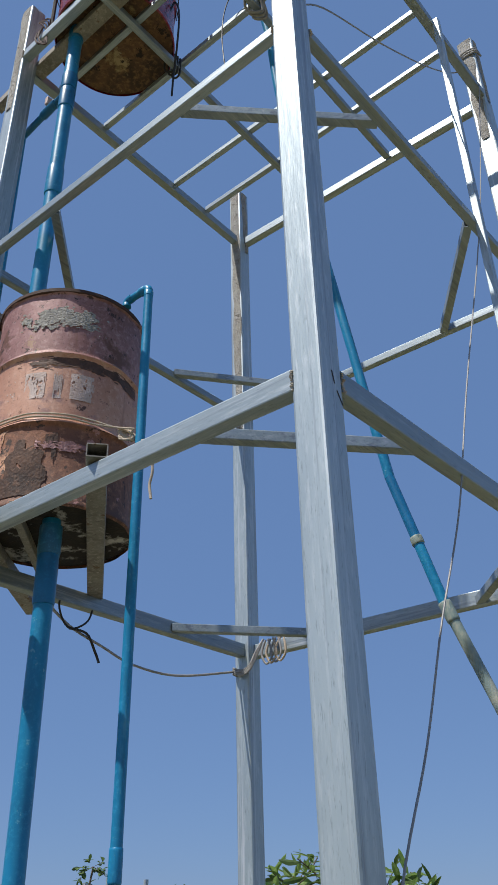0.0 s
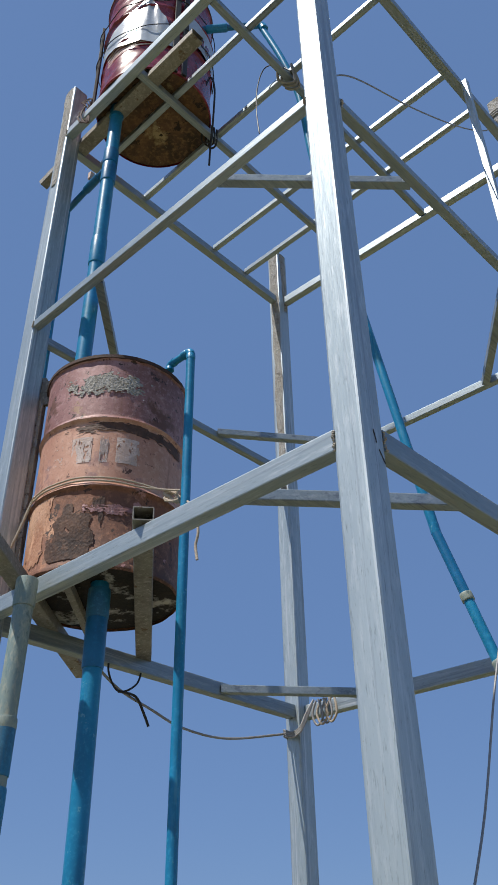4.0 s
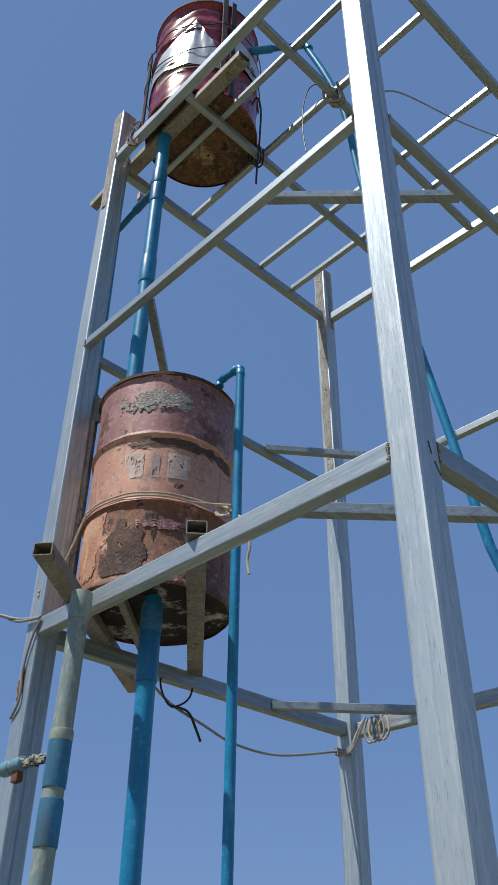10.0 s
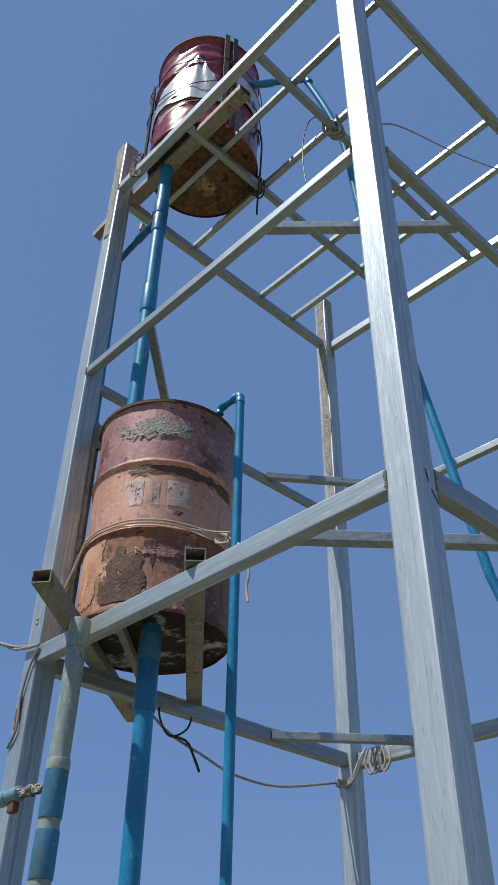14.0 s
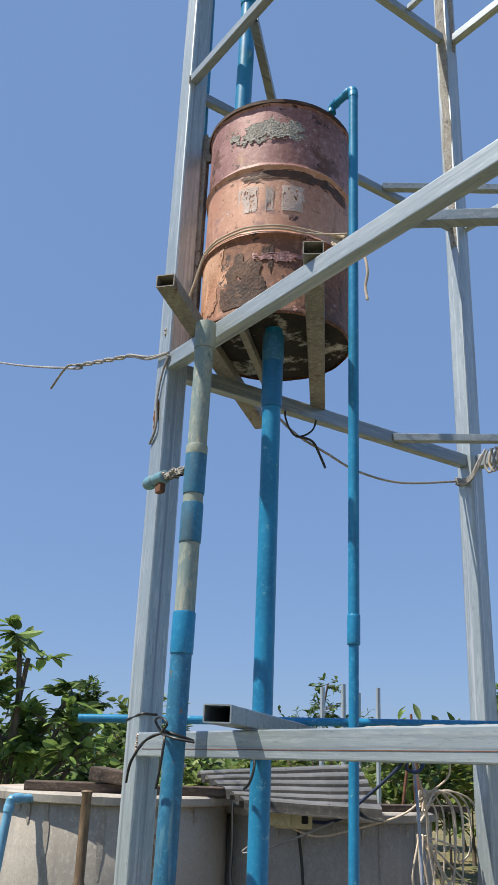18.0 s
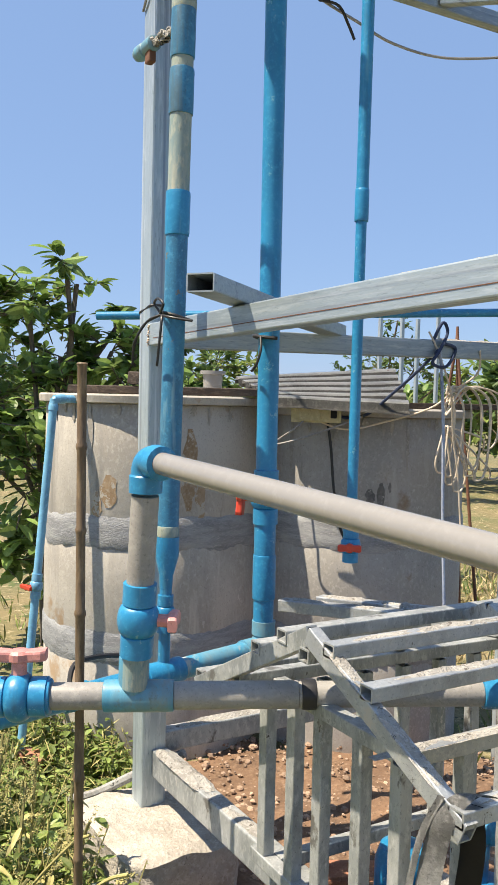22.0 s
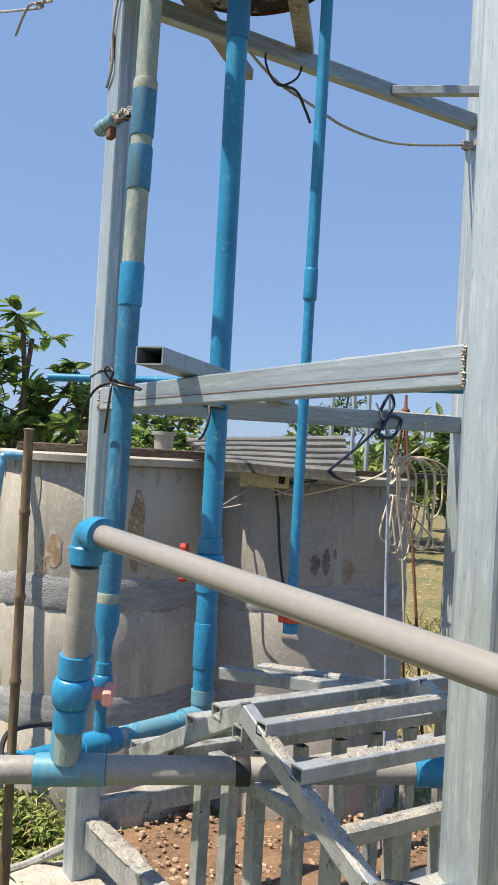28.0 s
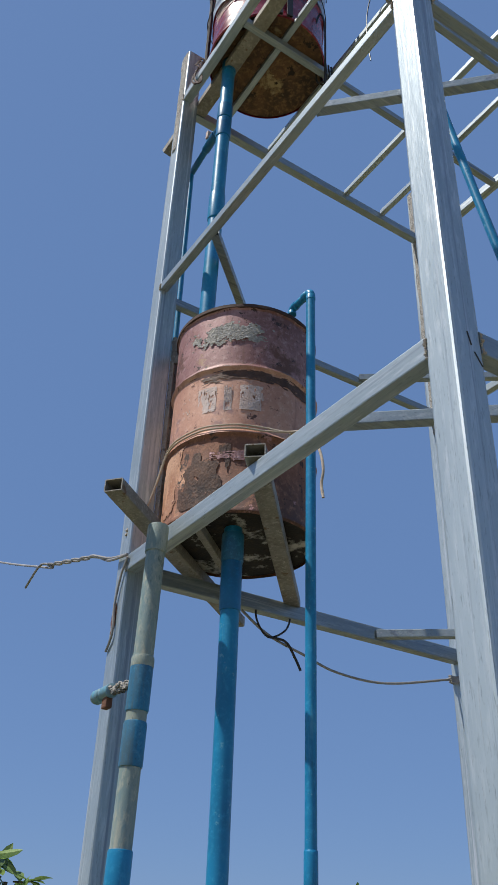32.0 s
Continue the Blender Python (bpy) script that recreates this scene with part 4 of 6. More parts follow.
part("end_plug", bm, PVC_STAIN, riser, "faded blue tap body", smooth=True)
bm = B()
block(bm, p.x - 0.225, p.x - 0.185, p.y - 0.035, p.y - 0.01, p.z - 0.062, p.z - 0.018, 0.006)
part("lever", bm, RUSTY, riser, "dull red tap lever")
coupling(riser, along(ra, rb, 1.309), along(ra, rb, 1.275), R1 * 1.06, PVC_OLD)
bm = B()
p, q = along(ra, rb, 1.275), along(ra, rb, 1.13)
lathe(bm, p, q, [(0, R1 * 1.1), (0.06, R1 * 1.1), (0.12, 0.022), (0.16, 0.02)], 20)
part("reducer", bm, PVC, riser, smooth=True)
stretch_of(riser, along(ra, rb, 1.13), along(ra, rb, 0.862), 0.019, PVC)
valve(riser, along(ra, rb, 1.094), along(ra, rb, 0.975), 0.024, along(ra, rb, 1.04) + Vector((-0.02, -0.1, 0)), PVC, PINK)

drain = thing("drain_pipe", "wide blue plastic drain pipe under the rusty drum", "pipe")
da, db = Vector((0.337, 0.285, D1[2] + 0.01)), Vector((0.309, 0.311, 0.80))


def on_drain(z):
    return along(da, db, z)


stretch_of(drain, da, on_drain(1.468), 0.036, PVC)
coupling(drain, on_drain(3.50), on_drain(3.38), 0.044, PVC_GRIMY, "grimy dark teal socket")
coupling(drain, on_drain(3.385), on_drain(3.185), 0.041, PVC_DEEP)
valve(drain, on_drain(1.468), on_drain(1.281), 0.041, (0.10, 0.10, 1.37), PVC, RED, 0.85, True)
coupling(drain, on_drain(1.286), on_drain(1.155), 0.037)
coupling(drain, on_drain(1.175), on_drain(1.02), 0.040)
stretch_of(drain, on_drain(1.03), on_drain(0.915), 0.035, PVC)
ha, hb = Vector((0.310, 0.312, 0.85)), Vector((0.545, -0.67, 0.842))
elbow(drain, ha, (0, 0, 1), hb - ha, 0.037, 0.085, PVC_STAIN)
for s0, s1, m in ((0.05, 0.36, PVC_STAIN), (0.36, 0.50, None), (0.50, 0.70, PVC), (0.70, 0.78, None), (0.78, 1.0, PVC)):
    if m:
        stretch_of(drain, ha.lerp(hb, s0), ha.lerp(hb, s1), 0.034, m)
    else:
        coupling(drain, ha.lerp(hb, s0), ha.lerp(hb, s1), 0.040)

over = thing("overflow_pipe", "thin blue plastic overflow pipe beside the rusty drum", "pipe")
oa, ob_ = Vector((0.668, 0.424, 4.585)), Vector((0.647, 0.424, 1.289))
stretch_of(over, oa, along(oa, ob_, 2.325), 0.0195, PVC)
stretch_of(over, along(oa, ob_, 2.325), ob_, 0.017, PVC)
coupling(over, along(oa, ob_, 2.365), along(oa, ob_, 2.265), 0.022)
elbow(over, (0.668, 0.424, 4.60), (0, 0, -1), (-1, 0.0, 0), 0.019, 0.045)
stretch_of(over, (0.638, 0.424, 4.60), (0.533, 0.424, 4.60), 0.017, PVC)
elbow(over, (0.526, 0.424, 4.60), (1, 0, 0), (0, 0, -1), 0.018, 0.03)
valve(over, ob_ + Vector((0, 0, 0.02)), ob_ + Vector((0, 0, -0.09)), 0.024, ob_ + Vector((0.12, -0.10, -0.04)), PVC, RED, 0.8)

link = thing("link_pipe", "blue plastic pipe joining the high drum to the low one", "pipe")
AT = Vector((-0.03, 0.007, -0.006))
la, lb = Vector((0.325, 0.12, D2[2] + 0.02)), Vector((0.293, 0.12, D1[2] + D1[4] - 0.05))
stretch_of(link, la, lb, 0.036, PVC)
for za, zb in ((6.51, 6.40), (6.10, 5.99), (5.98, 5.84), (5.40, 5.22)):
    coupling(link, along(la, lb, za), along(la, lb, zb), 0.041, PVC_DEEP if za > 5.5 else PVC)
p = along(la, lb, 5.99)
stretch_of(link, p, (-0.125, 0.16, 6.02), 0.018, PVC_DEEP, "branch")
coupling(link, p.lerp(Vector((-0.125, 0.16, 6.02)), 0.25), p.lerp(Vector((-0.125, 0.16, 6.02)), 0.55), 0.024, PVC_DEEP)
stretch_of(link, (-0.125, 0.16, 6.04), (-0.090, 0.16, 3.6), 0.015, PVC, "down_pipe")
p = p.lerp(Vector((-0.125, 0.16, 6.02)), 0.4)
bm = B()
block(bm, p.x - 0.012, p.x + 0.012, p.y - 0.03, p.y + 0.03, p.z + 0.02, p.z + 0.075, 0.004)
part("lever", bm, WHITE_WORN, link, "pale valve lever")

AT = Vector((-0.04, 0.002, -0.018))
spill = thing("spill_pipe", "long thin blue pipe slanting down from the high drum", "pipe")
SP = [(1.02, 0.635, 7.17), (1.11, 0.71, 6.80), (1.16, 0.78, 6.45), (1.17, 0.85, 5.92), (1.24, 0.93, 5.20), (1.306, 1.0, 4.59), (1.41, 1.1, 3.68), (1.54, 1.15, 3.15), (1.655, 1.2, 2.79), (1.76, 1.24, 2.45)]
stretch_of(spill, (0.70, 0.37, 7.19), (1.01, 0.62, 7.19), 0.020, PVC_DEEP, "arm")
coupling(spill, (0.76, 0.418, 7.19), (0.86, 0.50, 7.19), 0.026, PVC)
elbow(spill, (1.025, 0.632, 7.19), (-0.78, -0.62, 0), (0.23, 0.19, -0.95), 0.022, 0.05)
for k0, k1, m in ((0, 6, PVC), (5, 7, PVC_DEEP), (6, 8, PVC), (7, 10, PVC_OLD)):
    pts = SP[:7] if k0 == 0 else [Vector(SP[6]), Vector(SP[6]).lerp(Vector(SP[7]), 0.5)] if k0 == 5 else [Vector(SP[6]).lerp(Vector(SP[7]), 0.5), SP[7]] if k0 == 6 else SP[7:]
    bm = B()
    hose(bm, pts, 0.020, 14)
    part("pipe", bm, m, spill, smooth=True)
q = Vector(SP[6]).lerp(Vector(SP[7]), 0.5)
coupling(spill, q, q.lerp(Vector(SP[7]), 0.12), 0.024, PVC_OLD)
coupling(spill, Vector(SP[7]), Vector(SP[7]).lerp(Vector(SP[8]), 0.2), 0.024, PVC_OLD)

AT = Vector()
line = thing("supply_line", "thin blue pipe lying across the tower beams", "pipe")
stretch_of(line, (-0.389, -0.062, 2.02), (0.88, 1.86, 2.075), 0.016, PVC)

# grey pump line
AT = Vector((-0.019, 0.040, 0.016))
grey = thing("pump_line", "thick grey plastic pipe with blue fittings", "pipe")
ga, gb = Vector((0.985, -0.45, 1.545)), Vector((2.35, -0.345, 1.475))
stretch_of(grey, ga, gb, 0.026, PVC_GREY)
elbow(grey, ga, (-0.04, 0, -1), gb - ga, 0.036, 0.07)
va, vb = Vector((0.985, -0.45, 1.50)), Vector((0.93, -0.45, 0.96))
stretch_of(grey, along(va, vb, 1.46), along(va, vb, 1.23), 0.033, PVC_DULL)
valve(grey, along(va, vb, 1.25), along(va, vb, 1.07), 0.038, (1.20, -0.05, 1.15), PVC, PINK, 0.5)
stretch_of(grey, along(va, vb, 1.08), along(va, vb, 0.99), 0.031, PVC_OLD)
na, nb = Vector((0.735, -0.79, 0.955)), Vector((1.40, 0.46, 0.985))
nt = na + (nb - na) * 0.275
coupling(grey, nt + Vector((0.003, 0, 0.10)), nt, 0.037, PVC_STAIN, "", "tee")
for s0, s1, r, m in ((0.0, 0.135, 0.044, PVC), (0.135, 0.225, 0.033, PVC_DULL), (0.225, 0.345, 0.039, PVC_STAIN), (0.345, 0.56, 0.034, PVC_DULL), (0.565, 0.590, 0.037, WIRE_BLACK), (0.56, 0.88, 0.032, PVC_DULL), (0.88, 1.0, 0.039, PVC)):
    coupling(grey, na.lerp(nb, s0), na.lerp(nb, s1), r, m, "", "pipe")
valve(grey, na.lerp(nb, 0.03), na.lerp(nb, 0.13), 0.046, na.lerp(nb, 0.08) + Vector((0, 0, 0.2)), PVC, PINK, 0.75, True)

# ---- tanks ----
AT = Vector()


def tank(cx, cy, r, top, label, material):
    t = thing("concrete_tank", label, "tank", "concrete ring tanks")
    joints = (G - 0.15, 0.50, 1.065, top)
    for k in range(3):
        lo, hi = joints[k], joints[k + 1]
        bm = B()
        lathe(bm, (cx, cy, lo), (cx, cy, hi), [(s, q) for s, q in ((0, r), (0.01, r + 0.003), ((hi - lo) * 0.5, r + 0.004), (hi - lo - 0.01, r), (hi - lo - 0.002, r - 0.006))], 72)
        part("ring", bm, material, t, smooth=True)
    for k, z in enumerate(joints[1:3]):
        # smeared mortar collar over each joint
        bm = B()
        rows = []
        n = 120
        for j in range(7):
            u = j / 6
            row = []
            for i in range(n):
                a = 2 * math.pi * i / n
                wob = 0.035 * noise.noise((math.cos(a) * 3, math.sin(a) * 3, k + cx)) + 0.018 * noise.noise((math.cos(a) * 11, math.sin(a) * 11, k + j))
                rr = r + 0.005 + 0.007 * math.sin(math.pi * u) ** 0.5 * (0.8 + 0.6 * noise.noise((math.cos(a) * 9, math.sin(a) * 9, j * 0.7 + k)))
                if j in (0, 6):
                    rr = r - 0.004
                row.append(bm.verts.new((cx + rr * math.cos(a), cy + rr * math.sin(a), z - 0.115 + 0.195 * u + wob * (1.3 if j in (0, 1) else 0.9))))
            rows.append(row)
        for ra2, rb2 in zip(rows, rows[1:]):
            bridge(bm, ra2, rb2)
        part("mortar_joint", bm, CEMENT, t, "smeared grey mortar joint", smooth=True)
    bm = B()
    lathe(bm, (cx, cy, top), (cx, cy, top + 0.045), [(0, r + 0.03), (0.004, r + 0.036), (0.036, r + 0.04), (0.045, r + 0.03)], 72)
    part("lid", bm, material, t, "thin concrete lid slab", smooth=True)
    return t


T1, T2 = (-1.470, 0.670), (-0.963, 1.678)
TR, TT = 0.55, 1.685
tank_a = tank(*T1, 0.592, TT - 0.01, "round water tank of three stacked concrete rings", CONCRETE)
# the far tank's shade is carried by its darker concrete
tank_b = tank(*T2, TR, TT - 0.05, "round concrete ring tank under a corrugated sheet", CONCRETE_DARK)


def stain(t, T, r, a, z, half, high, material, label, seed):
    """An irregular stain on a tank's side."""
    bm = B()
    rows = []
    for k in range(17):
        s = k / 16
        w = half * math.sin(math.pi * (0.04 + 0.92 * s)) ** 0.6 * (1 + 0.5 * noise.noise((s * 5, seed, 1)))
        rows.append([bm.verts.new((T[0] + (r + 0.0055) * math.cos(radians(a + w * u + 0.4 * half * noise.noise((s * 3, seed, 9)))), T[1] + (r + 0.0055) * math.sin(radians(a + w * u + 0.4 * half * noise.noise((s * 3, seed, 9)))), z + high * (s - 0.5))) for u in (-1, -0.5, 0, 0.5, 1)])
    for ra, rb in zip(rows, rows[1:]):
        for j in range(4):
            bm.faces.new((ra[j], ra[j + 1], rb[j + 1], rb[j]))
    bmesh.ops.recalc_face_normals(bm, faces=bm.faces)
    part("stain", bm, material, t, label, smooth=True)


def board(name, label, c, size, turn, material, tilt=0.0, category="board"):
    bm = B()
    block(bm, -size[0] / 2, size[0] / 2, -size[1] / 2, size[1] / 2, -size[2] / 2, size[2] / 2, min(size) * 0.12)
    for v in bm.verts:
        v.co += Vector((0, 0, 0.006 * noise.noise(v.co * 7)))
    bmesh.ops.transform(bm, matrix=pose(c[0], c[1], c[2], 0, tilt, turn), verts=bm.verts)
    return tagged(part(name, bm, material), label, category)


for t, T, r, a, z, half, high, m, lab, sd in ((tank_b, T2, TR, -32, 1.235, 2.4, 0.10, STAIN, "black damp stain", 1), (tank_b, T2, TR, -26.5, 1.25, 2.0, 0.13, STAIN, "black damp stain", 2), (tank_b, T2, TR, -22, 1.29, 0.8, 0.05, STAIN, "black damp stain", 3)):
    stain(t, T, r, a, z, half, high, m, lab, sd)
# water runs under the lids and brown seepage
rn = random.Random(8)
for t, T, r, lid, a0 in ((tank_a, T1, 0.592, TT - 0.015, -80), (tank_b, T2, TR, TT - 0.055, -75)):
    for k in range(11):
        high = rn.choice((0.05, 0.09, 0.14, 0.3)) * rn.uniform(0.8, 1.2)
        stain(t, T, r, a0 + k * 9 + rn.uniform(-5, 5), lid - high / 2, rn.uniform(0.6, 1.6), high, DRIP, "dark water run", 200 + k)
for a, z, half, high, sd in ((-8, 1.36, 4.0, 0.40, 301), (-2, 1.22, 2.4, 0.22, 302), (-46, 1.25, 4.5, 0.16, 303), (-52, 1.18, 2.5, 0.14, 304)):
    stain(tank_a, T1, 0.592, a, z, half, high, SEEP, "brown seepage stain", sd)
lid = TT + 0.035
AT = Vector((0.022, -0.018, 0))
board("wooden_board", "dark weathered board on a tank lid", (-1.20, 0.42, lid + 0.022), (0.62, 0.12, 0.04), 60, WOOD)
board("wooden_board", "dark weathered board on a tank lid", (-0.96, 0.86, lid + 0.022), (0.60, 0.10, 0.04), 75, WOOD)
board("wooden_block", "short dark wooden block lying on boards", (-1.12, 0.50, lid + 0.075), (0.22, 0.13, 0.06), 40, WOOD, 6)
AT = Vector((0.004, -0.055, 0))
board("wooden_plank", "split weathered plank on the far tank lid", (-0.55, 1.78, lid - 0.025), (0.9, 0.16, 0.03), 80, WOOD)
AT = Vector((0.022, -0.018, 0))
bm = B()
lathe(bm, (-1.35, 0.95, lid), (-1.35, 0.95, lid + 0.14), [(0, 0.05), (0.12, 0.055), (0.122, 0.07), (0.14, 0.07)], 20)
tagged(part("plastic_pot", bm, PVC_GREY, smooth=True), "small grey pot on a tank lid", "pot")
# corrugated sheet
AT = Vector((0.008, -0.042, 0.026))
bm = B()
nx, ny = 132, 6
RIB = [0, 0, 0, 0, 0, 0, 0, 0.15, 0.5, 0.85, 1, 1, 1, 1, 1, 1, 1, 1, 0.85, 0.5, 0.15, 0]
FL, FR, BL, BR = Vector((-0.62, 0.955, 1.625)), Vector((-0.25, 1.45, 1.605)), Vector((-1.20, 1.035, 1.745)), Vector((-0.80, 1.80, 1.81))
sheet = [[bm.verts.new(FL.lerp(FR, j / ny).lerp(BL.lerp(BR, j / ny), i / nx) + Vector((0, 0, 0.022 + 0.042 * RIB[i % 22] + 0.008 * noise.noise((i * 0.02, j * 0.4, 3))))) for i in range(nx + 1)] for j in range(ny + 1)]
# the troughs take the dark copy: shade between the ribs, put into the colour
for j in range(ny):
    for i in range(nx):
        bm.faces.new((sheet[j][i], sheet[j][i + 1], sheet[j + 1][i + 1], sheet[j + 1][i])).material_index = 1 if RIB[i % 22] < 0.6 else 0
r = bmesh.ops.solidify(bm, geom=bm.faces[:], thickness=0.003)
tagged(part("corrugated_sheet", bm, (SHEET, SHEET_SHADE), smooth=True), "grey corrugated zinc sheet with rusty edge on the tank", "roof sheet")

# feed pipe on the near tank
AT = Vector((0.032, 0.004, 0.06))
feed = thing("feed_pipe", "pale blue pipe with an elbow running down the tank", "pipe")
fa, fb = Vector((-1.20, 0.0, 1.63)), Vector((-1.16, -0.16, G))
stretch_of(feed, fa, fb, 0.02, PVC_PALE)
elbow(feed, fa + Vector((0, 0, 0.0)), fb - fa, (-0.25, 0.9, 0), 0.021, 0.05, PVC_PALE)
stretch_of(feed, fa, fa + Vector((-0.03, 0.12, 0)), 0.019, PVC_PALE)
valve(feed, along(fa, fb, 0.80), along(fa, fb, 0.68), 0.024, along(fa, fb, 0.74) + Vector((0.05, -0.2, 0)), PVC_PALE, RED)

# electric box and cables on the far tank
AT = Vector((0.014, -0.043, 0.052))
box = thing("junction_box", "yellowed plastic junction box under the tank lid", "junction box")
cb = Vector((-0.60, 1.16, 1.595))
d = Vector((0.80, -0.60, 0))
sd = Vector((0.60, 0.80, 0))
for part_name, a, b, c, o, m in (("case", 0.24, 0.06, 0.085, 0, BOXPLASTIC), ("cover", 0.10, 0.016, 0.07, 0.036, BOXPLASTIC), ("switch", 0.03, 0.014, 0.04, 0.036, HOLE)):
    bm = B()
    block(bm, -a / 2, a / 2, -b / 2, b / 2, -c / 2, c / 2, 0.006)
    ctr = cb + d * o + (sd * 0.085 if part_name == "switch" else sd * -0.03 if part_name == "cover" else Vector())
    bmesh.ops.transform(bm, matrix=Matrix.Translation(ctr) @ Matrix((sd, d, Vector((0, 0, 1)))).transposed().to_4x4(), verts=bm.verts)
    part(part_name, bm, m, box)

# ---- footing ----
AT = Vector()
bm = B()
block(bm, -0.275, 0.275, -0.225, 0.225, G - 0.15, 0.206)
bmesh.ops.subdivide_edges(bm, edges=bm.edges[:], cuts=22, use_grid_fill=True)
for v in bm.verts:
    fx, fy = abs(v.co.x) / 0.275, abs(v.co.y) / 0.225
    rim = max(0, fx - 0.86) + max(0, fy - 0.86)
    if v.co.z > 0.15:
        v.co.z -= rim * 0.10 * (0.7 + noise.noise(v.co * 9)) + 0.012 * noise.noise((v.co.x * 6, v.co.y * 6, 2))
    if fx > 0.7 and fy > 0.7:
        v.co.x *= 1 - 0.45 * (fx - 0.7) * (fy - 0.7) / 0.3
        v.co.y *= 1 - 0.45 * (fx - 0.7) * (fy - 0.7) / 0.3
    n0 = noise.noise(v.co * 5) * 0.014 + noise.noise(v.co * 14) * 0.010 + noise.noise(v.co * 34) * 0.008
    out = Vector((v.co.x, v.co.y, 0)).normalized()
    v.co += Vector((out.x * n0, out.y * n0, n0 * 0.6 if v.co.z > 0.15 else 0))
bmesh.ops.transform(bm, matrix=pose(0.075, 0.025, 0, 0, 0, 4), verts=bm.verts)
tagged(part("footing", bm, PALE_CONCRETE, smooth=True), "rough pale concrete footing round the steel post", "footing")

# ---- pump cage ----
AT = Vector()
cage = thing("pump_cage", "low barred steel cage with an open gabled roof frame", "cage")
SIDE_L, SIDE_R, CL, RAIL = 0.90, 1.44, 1.03, 0.955
for x in (0.868, 1.005, 1.125, 1.283, 1.42):
    tube("bar", (x, 0.0, 0.465), (x, 0.0, RAIL - 0.015), 0.038, 0.034, STEEL_OLD, cage, hint=(0, 1, 0))
for x in (SIDE_L, SIDE_R):
    for y in (0.16, 0.30, 0.44, 0.58, 0.72, 0.86, 1.0):
        tube("bar", (x, y, 0.465), (x, y, RAIL - 0.015), 0.034, 0.034, STEEL_OLD, cage, hint=(0, 1, 0))
for x in (1.02, 1.165, 1.32):
    tube("bar", (x, CL, 0.465), (x, CL, RAIL - 0.015), 0.034, 0.034, STEEL_OLD, cage, hint=(0, 1, 0))
for z in (0.452, RAIL):
    tube("rail", (0.82 if z < 0.9 else SIDE_L + 0.02, 0.0, z), (1.42 if z > 0.9 else 1.60, 0.0, z), 0.04, 0.036, STEEL_OLD, cage)
    tube("rail", (0.82, CL, z), (1.50, CL, z), 0.04, 0.035, STEEL_OLD, cage)
    for x in (SIDE_L, SIDE_R):
        low = z < 0.9
        tube("rail", (x, 0.02 if low else -0.12 if x < 1 else -0.03, z + (0.002 if low or x > 1 else 0.022)), (x, CL, z + 0.002), 0.036, 0.036, STEEL_OLD if low or x < 1 else STEEL_SPLASH, cage)
APEX = Vector((1.25, 0, 1.185))
for y in (-0.125, 0.42, 0.98):
    for e in ((0.70, 0.905), (1.745, 0.965)):
        tube("rafter", (e[0], y, e[1]), (APEX.x, y + (0.004 if e[0] < 1 else 0), APEX.z), 0.030, 0.044, STEEL_OLD if e[0] < 1 or y > 0 else STEEL_SPLASH, cage)
PURLINS = ((0.722, 0.938), (1.025, 1.098), (1.145, 1.158), (1.24, 1.138), (1.335, 1.175), (1.468, 1.125), (1.728, 0.988))
for k, (x, z) in enumerate(PURLINS):
    tube("purlin", (x, -0.14, z), (x, 1.08, z), 0.040, 0.032, STEEL_OLD if k < 4 else STEEL_SPLASH, cage)
for k, (x, z) in enumerate((*PURLINS[4:], (SIDE_R, RAIL + 0.004))):
    bm = B()
    lumps(bm, (x, -0.10, z + 0.016), (x, 1.0, z + 0.016), 0.040, 0.011, 30 + k, 120, 0.42)
    part("cement_crust", bm, MORTAR, cage, "spilt grey cement crust", smooth=True)
for p, q, sd in (((1.33, -0.125, 1.172), (1.46, -0.125, 1.112), 42), ((1.48, -0.125, 1.106), (1.69, -0.125, 1.010), 41)):
    bm = B()
    lumps(bm, p, q, 0.036, 0.009, sd, 40, 0.7)
    part("cement_crust", bm, MORTAR, cage, "spilt grey cement crust", smooth=True)

# stored bars lying on the cage
for k, (p, q) in enumerate((((0.13, 0.50, 0.940), (1.0, 0.86, 1.014)), ((0.19, 0.63, 0.952), (1.0, 0.97, 1.014)), ((0.50, 0.74, 0.975), (1.03, 0.92, 1.016)))):
    bm = B()
    box_tube(bm, p, q, 0.055, 0.045)
    t = tagged(part("steel_bar", bm, STEEL_SPLASH), "cement-splashed steel tube laid on the cage", "steel bar", "stored steel bars")
    for s0, s1 in ((0.02, 0.22), (0.3, 0.42), (0.52, 0.75)):
        bm = B()
        lumps(bm, Vector(p).lerp(Vector(q), s0) + Vector((0, 0, 0.0225)), Vector(p).lerp(Vector(q), s1) + Vector((0, 0, 0.0225)), 0.054, 0.010, 50 + k * 3 + s0, 24, 0.65)
        part("cement_crust", bm, MORTAR, t, "spilt grey cement crust", smooth=True)

